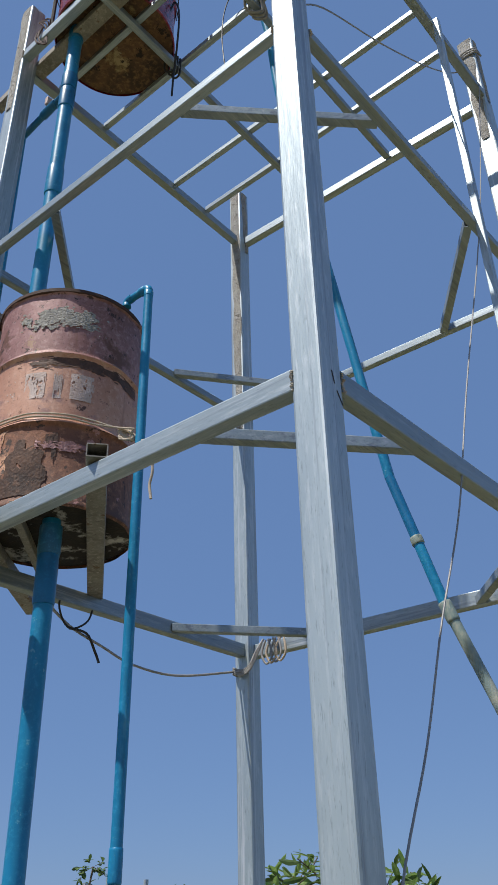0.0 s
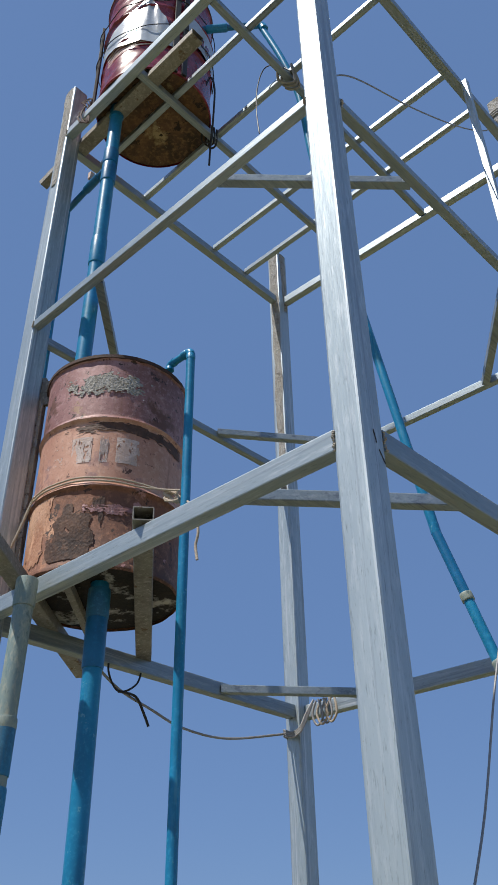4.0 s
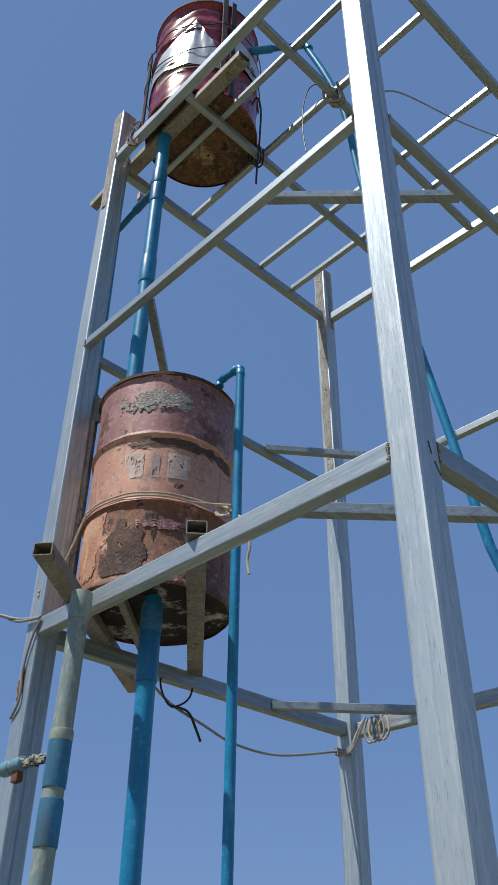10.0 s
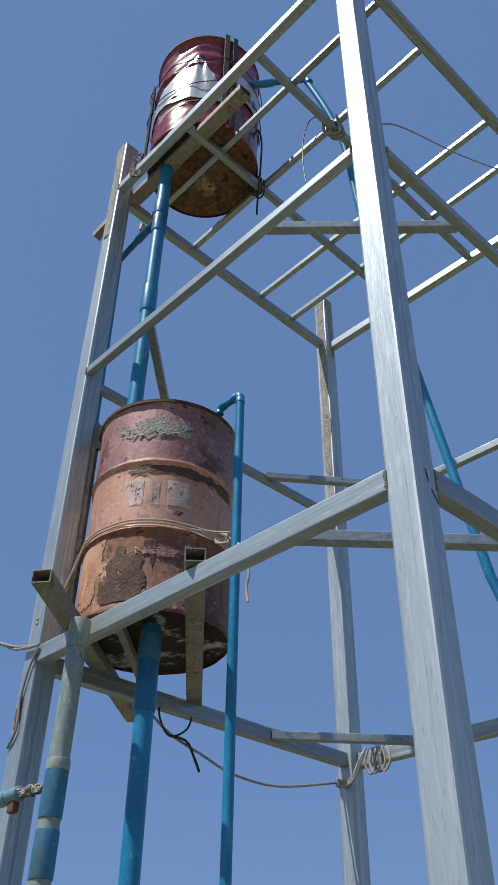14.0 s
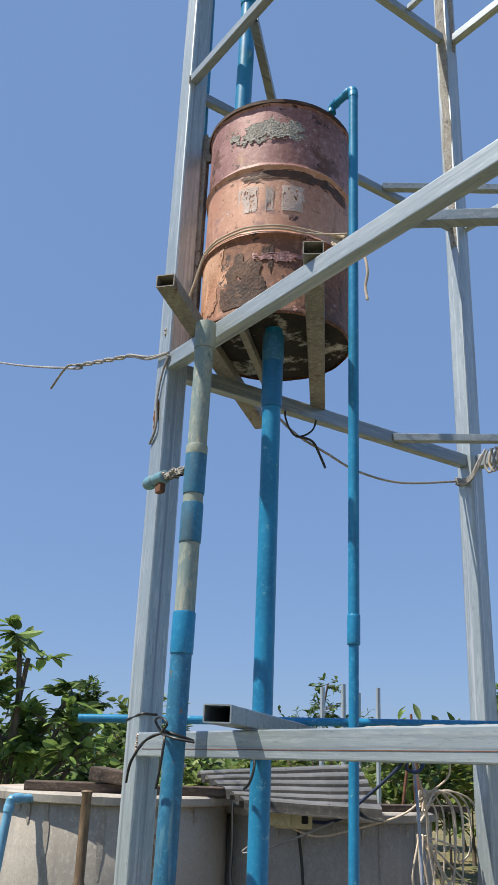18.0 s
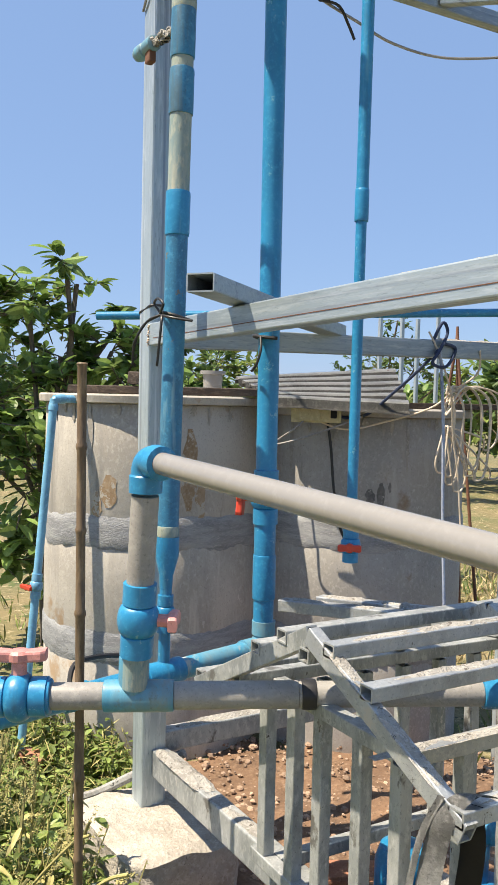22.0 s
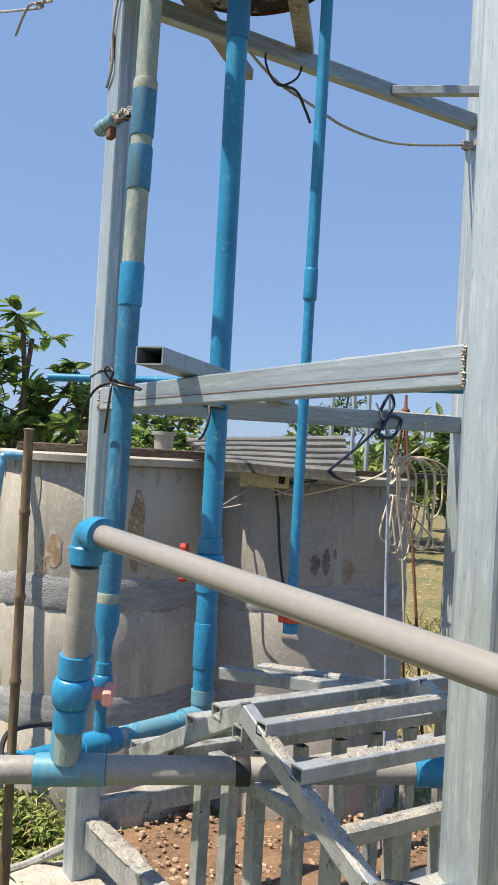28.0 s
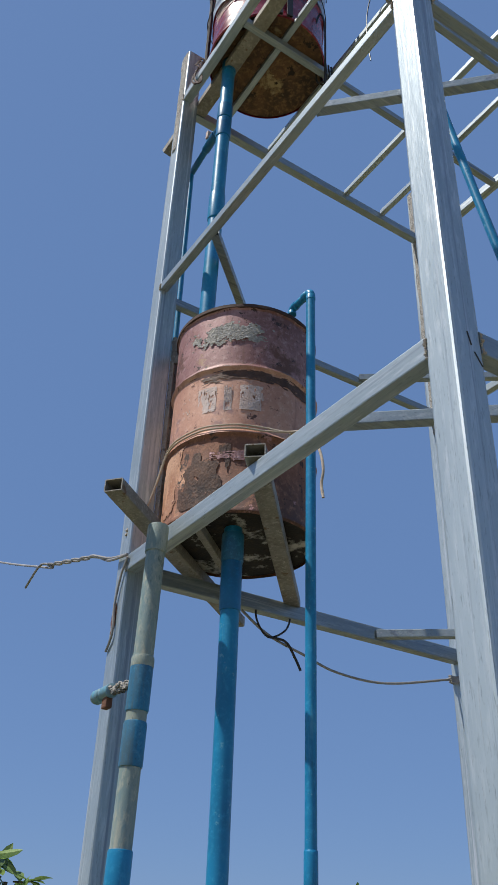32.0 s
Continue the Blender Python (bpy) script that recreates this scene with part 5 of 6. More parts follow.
# rubber strip hung on the rafter end
AT = Vector((0.006, 0.026, 0.030))
def ribbon(name, label, pts, across, material, th=0.004, category="strip"):
    P = [Vector(p) for p in pts]
    Q = []
    for i in range(len(P) - 1):
        a, b, c, d = P[max(i - 1, 0)], P[i], P[i + 1], P[min(i + 2, len(P) - 1)]
        Q += [0.5 * ((2 * b) + (c - a) * t + (2 * a - 5 * b + 4 * c - d) * t * t + (3 * b - a - 3 * c + d) * t ** 3) for t in (0, 0.25, 0.5, 0.75)]
    Q.append(P[-1])
    bm = B()
    w = Vector(across)
    rows = [[bm.verts.new(q - w / 2 * (1 + 0.15 * noise.noise((i * 0.3, 0, 1)))), bm.verts.new(q + Vector((0, 0.006, 0)) * math.sin(i)), bm.verts.new(q + w / 2)] for i, q in enumerate(Q)]
    for a, b in zip(rows, rows[1:]):
        for j in range(2):
            bm.faces.new((a[j], a[j + 1], b[j + 1], b[j]))
    bmesh.ops.solidify(bm, geom=bm.faces[:], thickness=th)
    return tagged(part(name, bm, material, smooth=True), label, category)


strip = ribbon("rubber_strip", "worn grey rubber strip hung over the cage roof", [(1.735, -0.10, 0.985), (1.725, -0.135, 0.995), (1.71, -0.165, 0.97), (1.695, -0.178, 0.92), (1.68, -0.185, 0.83), (1.667, -0.19, 0.74), (1.65, -0.195, 0.655)], (0.044, 0.018, 0.010), RUBBER)
ribbon("rubber_strip", "black rubber strip hanging behind the grey one", [(1.72, -0.13, 0.975), (1.722, -0.122, 0.90), (1.705, -0.12, 0.78), (1.685, -0.12, 0.66)], (0.042, 0.02, 0.0), WIRE_BLACK)
ribbon("strap", "thin dark strap hanging to the ground", [(1.69, -0.17, 0.985), (1.665, -0.195, 0.90), (1.64, -0.205, 0.75), (1.625, -0.21, 0.60), (1.60, -0.215, 0.36)], (0.014, 0.004, 0), RUBBER)

# blue pipe, pump and hollow bricks inside the cage
AT = Vector()
low = thing("suction_pipe", "bright blue pipe leading down to the pump", "pipe")
stretch_of(low, (1.56, -0.045, 0.69), (1.79, -0.075, 0.43), 0.019, PVC)
coupling(low, (1.69, -0.062, 0.543), (1.74, -0.069, 0.487), 0.024)
pump = thing("water_pump", "blue water pump with pipes between bricks", "pump")
bm = B()
lathe(bm, (1.085, 0.30, 0.33), (1.085, 0.30, 0.54), [(0, 0.055), (0.012, 0.07), (0.04, 0.074), (0.15, 0.074), (0.19, 0.06), (0.205, 0.03), (0.21, 0.012)], 24)
part("motor", bm, PVC, pump, "rounded blue motor housing", smooth=True)
bm = B()
lathe(bm, (1.385, 0.30, 0.40), (1.385, 0.30, 0.57), [(0, 0.06), (0.015, 0.078), (0.14, 0.078), (0.15, 0.072), (0.165, 0.072), (0.17, 0.04)], 24)
part("casing", bm, PVC_DEEP, pump, smooth=True)
stretch_of(pump, (1.355, 0.30, 0.565), (1.352, 0.30, 0.665), 0.028, PVC_DEEP)
elbow(pump, (1.35, 0.30, 0.685), (0, 0, -1), (0.6, 0.8, 0), 0.030, 0.055)
stretch_of(pump, (1.16, 0.30, 0.43), (1.31, 0.30, 0.45), 0.022, WIRE_BLACK, "shaft_cover", "black coupling housing")
bm = B()
block(bm, 0.99, 1.47, 0.21, 0.42, 0.30, 0.345, 0.01)
block(bm, 1.31, 1.46, 0.23, 0.40, 0.335, 0.41, 0.01)
part("base", bm, MORTAR, pump, "mortar-stained base")
AT = Vector((-0.03, 0.03, 0.045))


def brick(c, turn, label="red hollow clay brick with mortar stains"):
    t = thing("hollow_brick", label, "brick", "hollow bricks")
    bm = B()
    block(bm, -0.09, 0.09, -0.045, 0.045, -0.05, 0.05, 0.004)
    for k in range(5):
        block(bm, -0.088 + 0.0, 0.088, -0.0475, -0.0445, -0.04 + k * 0.018, -0.032 + k * 0.018)
    b = part("body", bm, BRICK, t)
    for sx in (-1, 1):
        for hy, hz in ((-0.018, -0.02), (0.018, -0.02), (-0.018, 0.022), (0.018, 0.022)):
            bm = B()
            pipe(bm, (sx * 0.0885, hy, hz), (sx * 0.0925, hy, hz), 0.012, 12)
            part("hole", bm, HOLE, b)
    t.matrix_world = pose(c[0] * K, c[1] * K, c[2] * K, 0, 0, turn)
    return t


for c, turn in (((0.95, 0.24, 0.20), 70), ((0.97, 0.24, 0.302), 62), ((1.13, 0.24, 0.20), 68), ((1.17, 0.23, 0.302), 75), ((1.30, 0.24, 0.25), 70), ((1.62, 0.17, 0.33), -40), ((1.64, 0.19, 0.228), -36), ((1.66, 0.20, 0.126), -40), ((1.55, 0.32, 0.18), 20), ((-1.01, -0.12, G + 0.05), 30)):
    brick(c, turn)
for c, sz, tn in (((1.12, 0.44, 0.02), (0.66, 0.50, 0.26), 0), ((1.62, 0.36, 0.02), (0.26, 0.4, 0.26), 5)):
    bm = B()
    block(bm, -sz[0] / 2, sz[0] / 2, -sz[1] / 2, sz[1] / 2, -sz[2] / 2, sz[2] / 2, 0.02)
    bmesh.ops.subdivide_edges(bm, edges=bm.edges[:], cuts=5, use_grid_fill=True)
    for v in bm.verts:
        v.co += v.co.normalized() * 0.03 * noise.noise(v.co * 9)
    bmesh.ops.transform(bm, matrix=pose(*c, 0, 0, tn), verts=bm.verts)
    tagged(part("rubble", bm, MORTAR), "grey mortar rubble under the cage", "rubble")

# ---- pole, hoses and rubbish on the ground ----
AT = Vector((-0.016, 0.042, 0.03))
pole = thing("bamboo_pole", "upright bamboo pole tied to a pipe", "pole")
bm = B()
pa, pb = Vector((0.50, -0.45, 1.77)), Vector((0.53, -0.45, G - 0.02))
prof = []
for k in range(9):
    s = (pa - pb).length * k / 8
    for ds, dr in ((-0.012, 0), (-0.004, 0.003), (0.004, 0.003), (0.012, 0)):
        if 0 <= s + ds <= (pa - pb).length:
            prof.append((s + ds, 0.0135 + dr + 0.001 * math.sin(k * 3)))
prof = [(0, 0.013), *prof, ((pa - pb).length, 0.014)]
lathe(bm, pa, pb, sorted(set(prof)), 12)
part("stem", bm, BAMBOO, pole, smooth=True)
bm = B()
hose(bm, [(0.53, -0.47, 0.83), (0.50, -0.475, 0.86), (0.46, -0.44, 0.90), (0.42, -0.33, 0.895), (0.43, -0.22, 0.88)], 0.008)
tagged(part("rubber_tie", bm, WIRE_BLACK, smooth=True), "black rubber cord tying the pole to the pipe", "cord")
AT = Vector((-0.016, 0.045, 0.085))
gp = thing("ground_pipe", "cream plastic pipe lying in the weeds with a blue elbow", "pipe")
g0, g1, g2 = Vector((-0.034, -0.38, 0.015)), Vector((1.043, -0.095, 0.015)), Vector((1.026, 0.161, 0.015))
stretch_of(gp, g0, g1, 0.021, PVC_OLD)
stretch_of(gp, g1, g2, 0.020, PVC_GREY)
elbow(gp, g1, g0 - g1, g2 - g1, 0.024, 0.06, PVC_STAIN)
bm = B()
bmesh.ops.create_icosphere(bm, subdivisions=4, radius=0.13)
for v in bm.verts:
    f = abs(noise.noise(v.co * 14)) * 0.06 + noise.noise(v.co * 5) * 0.05
    v.co = Vector((v.co.x * 1.2, v.co.y * 0.9, v.co.z * 0.55)) + v.co.normalized() * f
bmesh.ops.transform(bm, matrix=pose(0.58, -0.06, -0.06, 0, 0, 30), verts=bm.verts)
tagged(part("plastic_bag", bm, PLASTIC, smooth=True), "crumpled clear plastic bag on the ground", "bag")
cable("drain_hose", "dark hose curving out from behind the post", [(0.02, 0.12, 0.30), (-0.10, -0.02, 0.20), (-0.22, -0.14, 0.10), (-0.30, -0.22, 0.06)], 0.018, RUBBER, "hose")
board("blue_sack", "blue plastic scrap lying in the weeds", (0.02, -0.50, -0.12), (0.30, 0.14, 0.03), 20, PVC, category="scrap")

# ---- ties, ropes and wires ----
AT = Vector((-0.003, 0.012, 0.033))
cable("tie", "black rubber tie round the riser pipe", [(0.3, -0.05, 1.91), (0.34, -0.115, 1.93), (0.39, -0.135, 1.935), (0.435, -0.115, 1.925), (0.445, -0.06, 1.91)], 0.0045, WIRE_BLACK, "tie")
cable("tie", "loose end of a black rubber tie", [(0.37, -0.13, 1.93), (0.33, -0.16, 1.91), (0.28, -0.18, 1.85), (0.24, -0.17, 1.81)], 0.004, WIRE_BLACK, "tie")
cable("tie", "loose end of a black rubber tie", [(0.38, -0.135, 1.93), (0.43, -0.155, 1.91), (0.425, -0.16, 1.83), (0.4, -0.155, 1.77)], 0.004, WIRE_BLACK, "tie")
cable("tie", "black rubber tie round the drain pipe", [(0.25, 0.30, 1.885), (0.29, 0.248, 1.89), (0.34, 0.25, 1.885), (0.375, 0.29, 1.88)], 0.006, WIRE_BLACK, "tie")
cable("tie", "loose end of a black rubber tie", [(0.34, 0.245, 1.885), (0.36, 0.235, 1.84), (0.35, 0.225, 1.79), (0.32, 0.225, 1.77)], 0.0045, WIRE_BLACK, "tie")
cable("tie", "black cord round the post", [(-0.105, 0.05, 1.985), (-0.108, -0.006, 1.98), (-0.05, -0.008, 1.99), (0.004, -0.006, 2.0), (0.01, 0.05, 2.0)], 0.005, WIRE_BLACK, "cord")
cable("tie", "bow of a black rubber tie on the riser pipe", [(0.37, -0.13, 1.93), (0.35, -0.145, 1.965), (0.4, -0.155, 1.975), (0.44, -0.155, 1.955), (0.4, -0.145, 1.93), (0.46, -0.14, 1.915), (0.5, -0.09, 1.905)], 0.004, WIRE_BLACK, "tie")
cable("tie", "second end of a black rubber tie", [(0.365, -0.13, 1.93), (0.315, -0.165, 1.9), (0.265, -0.175, 1.84), (0.225, -0.165, 1.78)], 0.004, WIRE_BLACK, "tie")
AT = Vector((0.0, 0.0, -0.016))
rope_z = 0.385
for k in range(2):
    cable("drum_rope", "pale rope wound round the drum", [(-0.05, -0.005, 3.58 + 0.02 * k), (-0.01, 0.06, 3.72), *[on_drum(D1, a, rope_z - 0.014 * k - 0.004 + 0.012 * math.cos(radians(a + 60)), 0.012) for a in range(-110, -6, 8)], (0.58, 0.36, 3.90), (0.655, 0.40, 3.88)], 0.0042, ROPE, "rope")
for k in range(3):
    cable("rope_knot", "knotted pale rope at the drum", [(0.615 + 0.03 * math.cos(k + i * 1.9), 0.395 + 0.02 * math.sin(i * 2.3 + k), 3.865 + 0.03 * math.sin(i * 1.7 + k)) for i in range(7)], 0.005, ROPE, "rope")
cable("rope_end", "frayed pale rope end hanging from the drum", [(0.637, 0.42, 3.857), (0.702, 0.42, 3.805), (0.735, 0.42, 3.733), (0.746, 0.42, 3.662), (0.734, 0.42, 3.611), (0.744, 0.42, 3.548)], 0.0055, ROPE, "rope")
for k in range(2):
    cable("stay_wire", "twisted pale wire running off from the post", [(0.012, -0.012, 3.47), (-0.15, -0.02, 3.50 + 0.01 * k)] + [(-0.3 - 0.12 * i, -0.03 + 0.012 * math.cos(i * 3.1 + k * 3.1), 3.57 + 0.035 * i + 0.012 * math.sin(i * 3.1 + k * 3.1)) for i in range(7)] + ([(-2.6, -0.05, 4.42), (-6.0, -0.1, 6.0)] if k == 0 else [(-1.25, -0.03, 3.74)]), 0.006, WIRE)
cable("stay_wire", "pale wire wound round the post", [(0.01, -0.008, 3.46), (-0.03, -0.01, 3.40), (-0.06, -0.01, 3.28), (-0.05, -0.01, 3.16), (-0.10, -0.006, 3.10)], 0.005, WIRE)
AT = Vector((-0.015, -0.03, -0.012))
cable("black_cord", "black cord knotted round the beam", [(-0.055, 0.70, 3.48), (-0.05, 0.69, 3.38), (-0.06, 0.76, 3.31), (-0.05, 0.85, 3.36), (-0.06, 0.88, 3.46), (-0.07, 0.85, 3.49)], 0.0045, WIRE_BLACK, "cord")
cable("black_cord", "black cord end hanging from a beam", [(-0.06, 0.76, 3.31), (-0.04, 0.84, 3.30), (-0.05, 0.90, 3.24), (-0.05, 0.93, 3.19)], 0.006, WIRE_BLACK, "cord")
cable("slack_wire", "thin grey wire sagging to the far post", [(-0.06, 0.62, 3.40), (-0.06, 0.76, 3.32), (-0.06, 0.95, 3.27), (-0.07, 1.15, 3.23), (-0.08, 1.45, 3.24), (-0.10, 1.90, 3.35), (-0.06, 1.95, 3.35)], 0.006, WIRE)
AT = Vector((-0.019, -0.078, -0.008))
for k in range(4):
    cable("tie_wire", "pale wire wound round the far post", [(-0.108, 1.99, 3.33 + 0.008 * k), (-0.105, 1.945, 3.335 + 0.01 * k), (-0.05, 1.944, 3.32 + 0.008 * k), (0.006, 1.944, 3.335 + 0.008 * k), (0.03, 1.97, 3.40 + 0.01 * k), (0.06, 2.0, 3.50)], 0.006, WIRE)
    cable("tie_wire", "coiled pale wire hung on a beam", [(0.08 + 0.035 * k, 1.995, 3.49), (0.06 + 0.03 * k, 1.985, 3.42), (0.09 + 0.03 * k, 1.985, 3.36), (0.13 + 0.03 * k, 1.985, 3.40), (0.10 + 0.035 * k, 1.99, 3.49)], 0.006, ROPE if k % 2 else WIRE)
# tangles at the upper deck
AT = Vector((-0.035, 0.002, -0.015))
LOOP = [(1.259, 0.58, 6.36), (1.161, 0.58, 6.529), (1.071, 0.58, 6.591), (1.017, 0.58, 6.478), (1.003, 0.58, 6.271), (1.019, 0.58, 6.05)]
for k in range(4):
    cable("tie_wire", "grey wire twisted round the high beam", [(0.14 + 0.02 * k, -0.006, 6.52), (0.16 + 0.03 * math.sin(k), -0.02, 6.42), (0.20 + 0.02 * k, -0.012, 6.36 - 0.02 * k), (0.22, 0.01, 6.45), (0.19 + 0.02 * k, -0.005, 6.54), (0.15, -0.01, 6.60)], 0.0045, RUSTY_DARK)
for k in range(3):
    cable("tie_wire", "dark wire twisted round a joist", [(0.60, 0.55 + 0.03 * k, 6.50), (0.575, 0.57 + 0.03 * k, 6.40), (0.62, 0.60 + 0.02 * k, 6.39), (0.645, 0.58 + 0.02 * k, 6.49)], 0.006, WIRE_BLACK)
    cable("tie_wire", "coiled grey wire round a joist and pipe", [(1.19, 0.56 + 0.04 * k, 6.49), (1.16, 0.60 + 0.03 * k, 6.40), (1.22, 0.66 + 0.02 * k, 6.40), (1.235, 0.62, 6.50)], 0.008, WIRE)
cable("loose_wire", "dark wire loop hanging beside the drum", [(0.70, 0.45, 6.60), (0.74, 0.47, 6.75), (0.77, 0.48, 6.62), (0.72, 0.52, 6.42), (0.66, 0.56, 6.28), (0.64, 0.57, 6.12)], 0.006, WIRE_BLACK)
cable("loose_wire", "dark wire loop hanging from the high deck", LOOP, 0.0035, WIRE_BLACK)
AT = Vector((-0.01, 0, -0.015))
cable("slack_wire", "thin grey wire slung between the posts", [(1.79, 0.09, 5.12), (1.81, 0.25, 5.28), (1.81, 0.75, 5.60), (1.80, 1.29, 6.02), (1.79, 1.70, 6.42), (1.78, 1.94, 6.78)], 0.0035, WIRE)
cable("earth_wire", "thin grey wire hanging down from the high deck", [(1.85, 1.93, 6.6), (1.84, 1.45, 5.10), (1.83, 0.92, 3.80), (1.83, 0.70, 3.25), (1.83, 0.48, 2.84), (1.84, 0.30, 2.50), (1.85, 0.11, 2.20), (1.86, 0.0, 1.9)], 0.003, WIRE)
for k in range(3):
    cable("tie_wire", "dark wire wound round the post top", [(RX - 0.001, RY - 0.006, 6.82 + 0.02 * k), (RX + 0.06, RY - 0.01, 6.83 + 0.02 * k), (RX + W + 0.02, RY - 0.006, 6.82 + 0.015 * k), (RX + W + 0.03, RY + 0.05, 6.83)], 0.006, WIRE)
# cables by the far tank
AT = Vector((-0.01, -0.047, 0.055))
cable("blue_rope", "dark blue rope knotted over the beam", [(-0.06, 1.42, 1.92), (-0.03, 1.45, 2.01), (-0.04, 1.49, 1.97), (-0.03, 1.44, 1.89), (-0.03, 1.40, 1.83), (-0.04, 1.49, 1.82), (-0.05, 1.55, 1.90), (-0.03, 1.46, 1.92)], 0.0075, ROPE_BLUE, "rope")
cable("blue_rope", "dark blue rope hanging to the ground", [(-0.04, 1.45, 1.89), (-0.05, 1.49, 1.6), (-0.06, 1.52, 1.1), (-0.04, 1.54, 0.5), (-0.05, 1.56, G)], 0.007, ROPE_PALE, "rope")
cable("blue_rope", "dark rope slung from the beam to the tank", [(-0.04, 1.44, 1.89), (-0.15, 1.41, 1.79), (-0.30, 1.38, 1.68), (-0.42, 1.36, 1.60), (-0.52, 1.32, 1.575), (-0.58, 1.26, 1.59)], 0.0075, ROPE_BLUE, "rope")
rn = random.Random(3)
for k in range(10):
    x0, y0 = -0.16 + rn.uniform(-0.03, 0.03), 1.64 + 0.035 * k
    dep = rn.uniform(0.22, 0.42)
    cable("cable_loop", "coiled cream cable hanging beside the tank", [(x0, 1.62, 1.70 - 0.05 * (k % 3)), (x0, 1.62 + (y0 - 1.62) * 0.5, 1.735), (x0, y0, 1.70), (x0 + 0.01, y0 + 0.03, 1.60), (x0 + rn.uniform(-0.02, 0.02), y0 + 0.01, 1.70 - dep), (x0, y0 - 0.05, 1.66 - dep), (x0 + 0.01, y0 - 0.08, 1.72 - dep), (x0, 1.62, 1.55)], 0.0048, CREAM, "cable")
cable("cable", "cream cable slung from the tank to the beam", [(-0.60, 1.16, 1.57), (-0.50, 1.28, 1.52), (-0.38, 1.42, 1.56), (-0.22, 1.56, 1.63), (-0.16, 1.66, 1.72), (-0.08, 1.72, 1.80), (-0.05, 1.70, 1.90)], 0.0048, CREAM, "cable")
cable("cable", "pale cable hanging from the beam", [(-0.06, 1.40, 1.97), (-0.05, 1.45, 1.88), (-0.08, 1.56, 1.70), (-0.12, 1.62, 1.50), (-0.12, 1.66, 1.30), (-0.10, 1.68, 0.95)], 0.0048, CREAM, "cable")
AT = Vector((0.008, -0.045, 0.08))
cable("cable", "grey cable drooping along the tank wall", [(-0.62, 1.14, 1.56), (-0.60, 1.05, 1.50), (-0.68, 0.98, 1.42), (-0.60, 1.05, 1.44), (-0.52, 1.20, 1.50), (-0.45, 1.33, 1.56)], 0.0048, WIRE, "cable")
plug = thing("plug_lead", "black lead with a plug hanging on the tank wall", "cable")
bm = B()
hose(bm, [(-0.575, 1.21, 1.56), (-0.575, 1.24, 1.40), (-0.57, 1.26, 1.20), (-0.555, 1.29, 1.02), (-0.535, 1.335, 0.92)], 0.007)
part("lead", bm, WIRE_BLACK, plug, smooth=True)
bm = B()
lathe(bm, (-0.535, 1.335, 0.93), (-0.53, 1.345, 0.86), [(0, 0.010), (0.02, 0.022), (0.06, 0.024), (0.07, 0.016)], 12)
part("plug", bm, WIRE_BLACK, plug, smooth=True)
cable("cable", "black cable hanging between the tanks", [(-0.80, 1.0, 1.62), (-0.76, 0.98, 1.45), (-0.74, 0.97, 1.28), (-0.68, 1.0, 1.24)], 0.006, WIRE_BLACK, "cable")

# ---- beyond the tanks ----
AT = Vector((0.0, -0.05, 0.09))
for k, (y, h) in enumerate(((4.14, 2.50), (4.45, 2.55), (4.63, 2.48), (4.89, 2.55))):
    bm = B()
    box_tube(bm, (-3.9, y, G), (-3.9, y + (0.02, -0.015, 0.01, 0.025)[k], h), 0.035, 0.035, hint=(0, 1, 0))
    tagged(part("fence_post", bm, STEEL), "thin grey steel post beyond the tanks", "post", "row of steel posts")
tri = thing("tripod_stand", "rusty three-legged sprinkler stand", "stand")
top = Vector((-1.30, 2.73, 2.02))
for a in (0, 120, 240):
    bm = B()
    pipe(bm, top, (top.x + 0.32 * math.cos(radians(a)), top.y + 0.32 * math.sin(radians(a)), G), 0.010, 8)
    part("leg", bm, RUSTY, tri)
bm = B()
lathe(bm, top + Vector((0, 0, -0.03)), top + Vector((0, 0, 0.10)), [(0, 0.03), (0.03, 0.03), (0.05, 0.012), (0.13, 0.008)], 10)
part("nozzle", bm, RUSTY, tri, smooth=True)


# ---- plants ----
AT = Vector((0.0, 0.0, 0.03))


def leaf(bm, at, d, up, length, width, bend=0.25):
    d = Vector(d).normalized()
    s = d.cross(Vector(up))
    if s.length < 1e-3:
        s = Vector((1, 0, 0))
    s.normalize()
    n = s.cross(d)
    at = Vector(at)
    rib, edge_l, edge_r = [], [], []
    for t, w in ((0.0, 0.06), (0.28, 0.40), (0.58, 0.50), (0.84, 0.32), (1.0, 0.04)):
        m = at + d * length * t - n * length * bend * t * t
        rib.append(bm.verts.new(m))
        lift = n * width * w * 0.35
        edge_l.append(bm.verts.new(m + s * width * w + lift))
        edge_r.append(bm.verts.new(m - s * width * w + lift))
    for k in range(4):
        bm.faces.new((rib[k], rib[k + 1], edge_l[k + 1], edge_l[k]))
        bm.faces.new((rib[k + 1], rib[k], edge_r[k], edge_r[k + 1]))


def rand_dir(rn, flat=0.5):
    a = rn.uniform(0, 2 * math.pi)
    return Vector((math.cos(a), math.sin(a), rn.uniform(-flat, flat))).normalized()


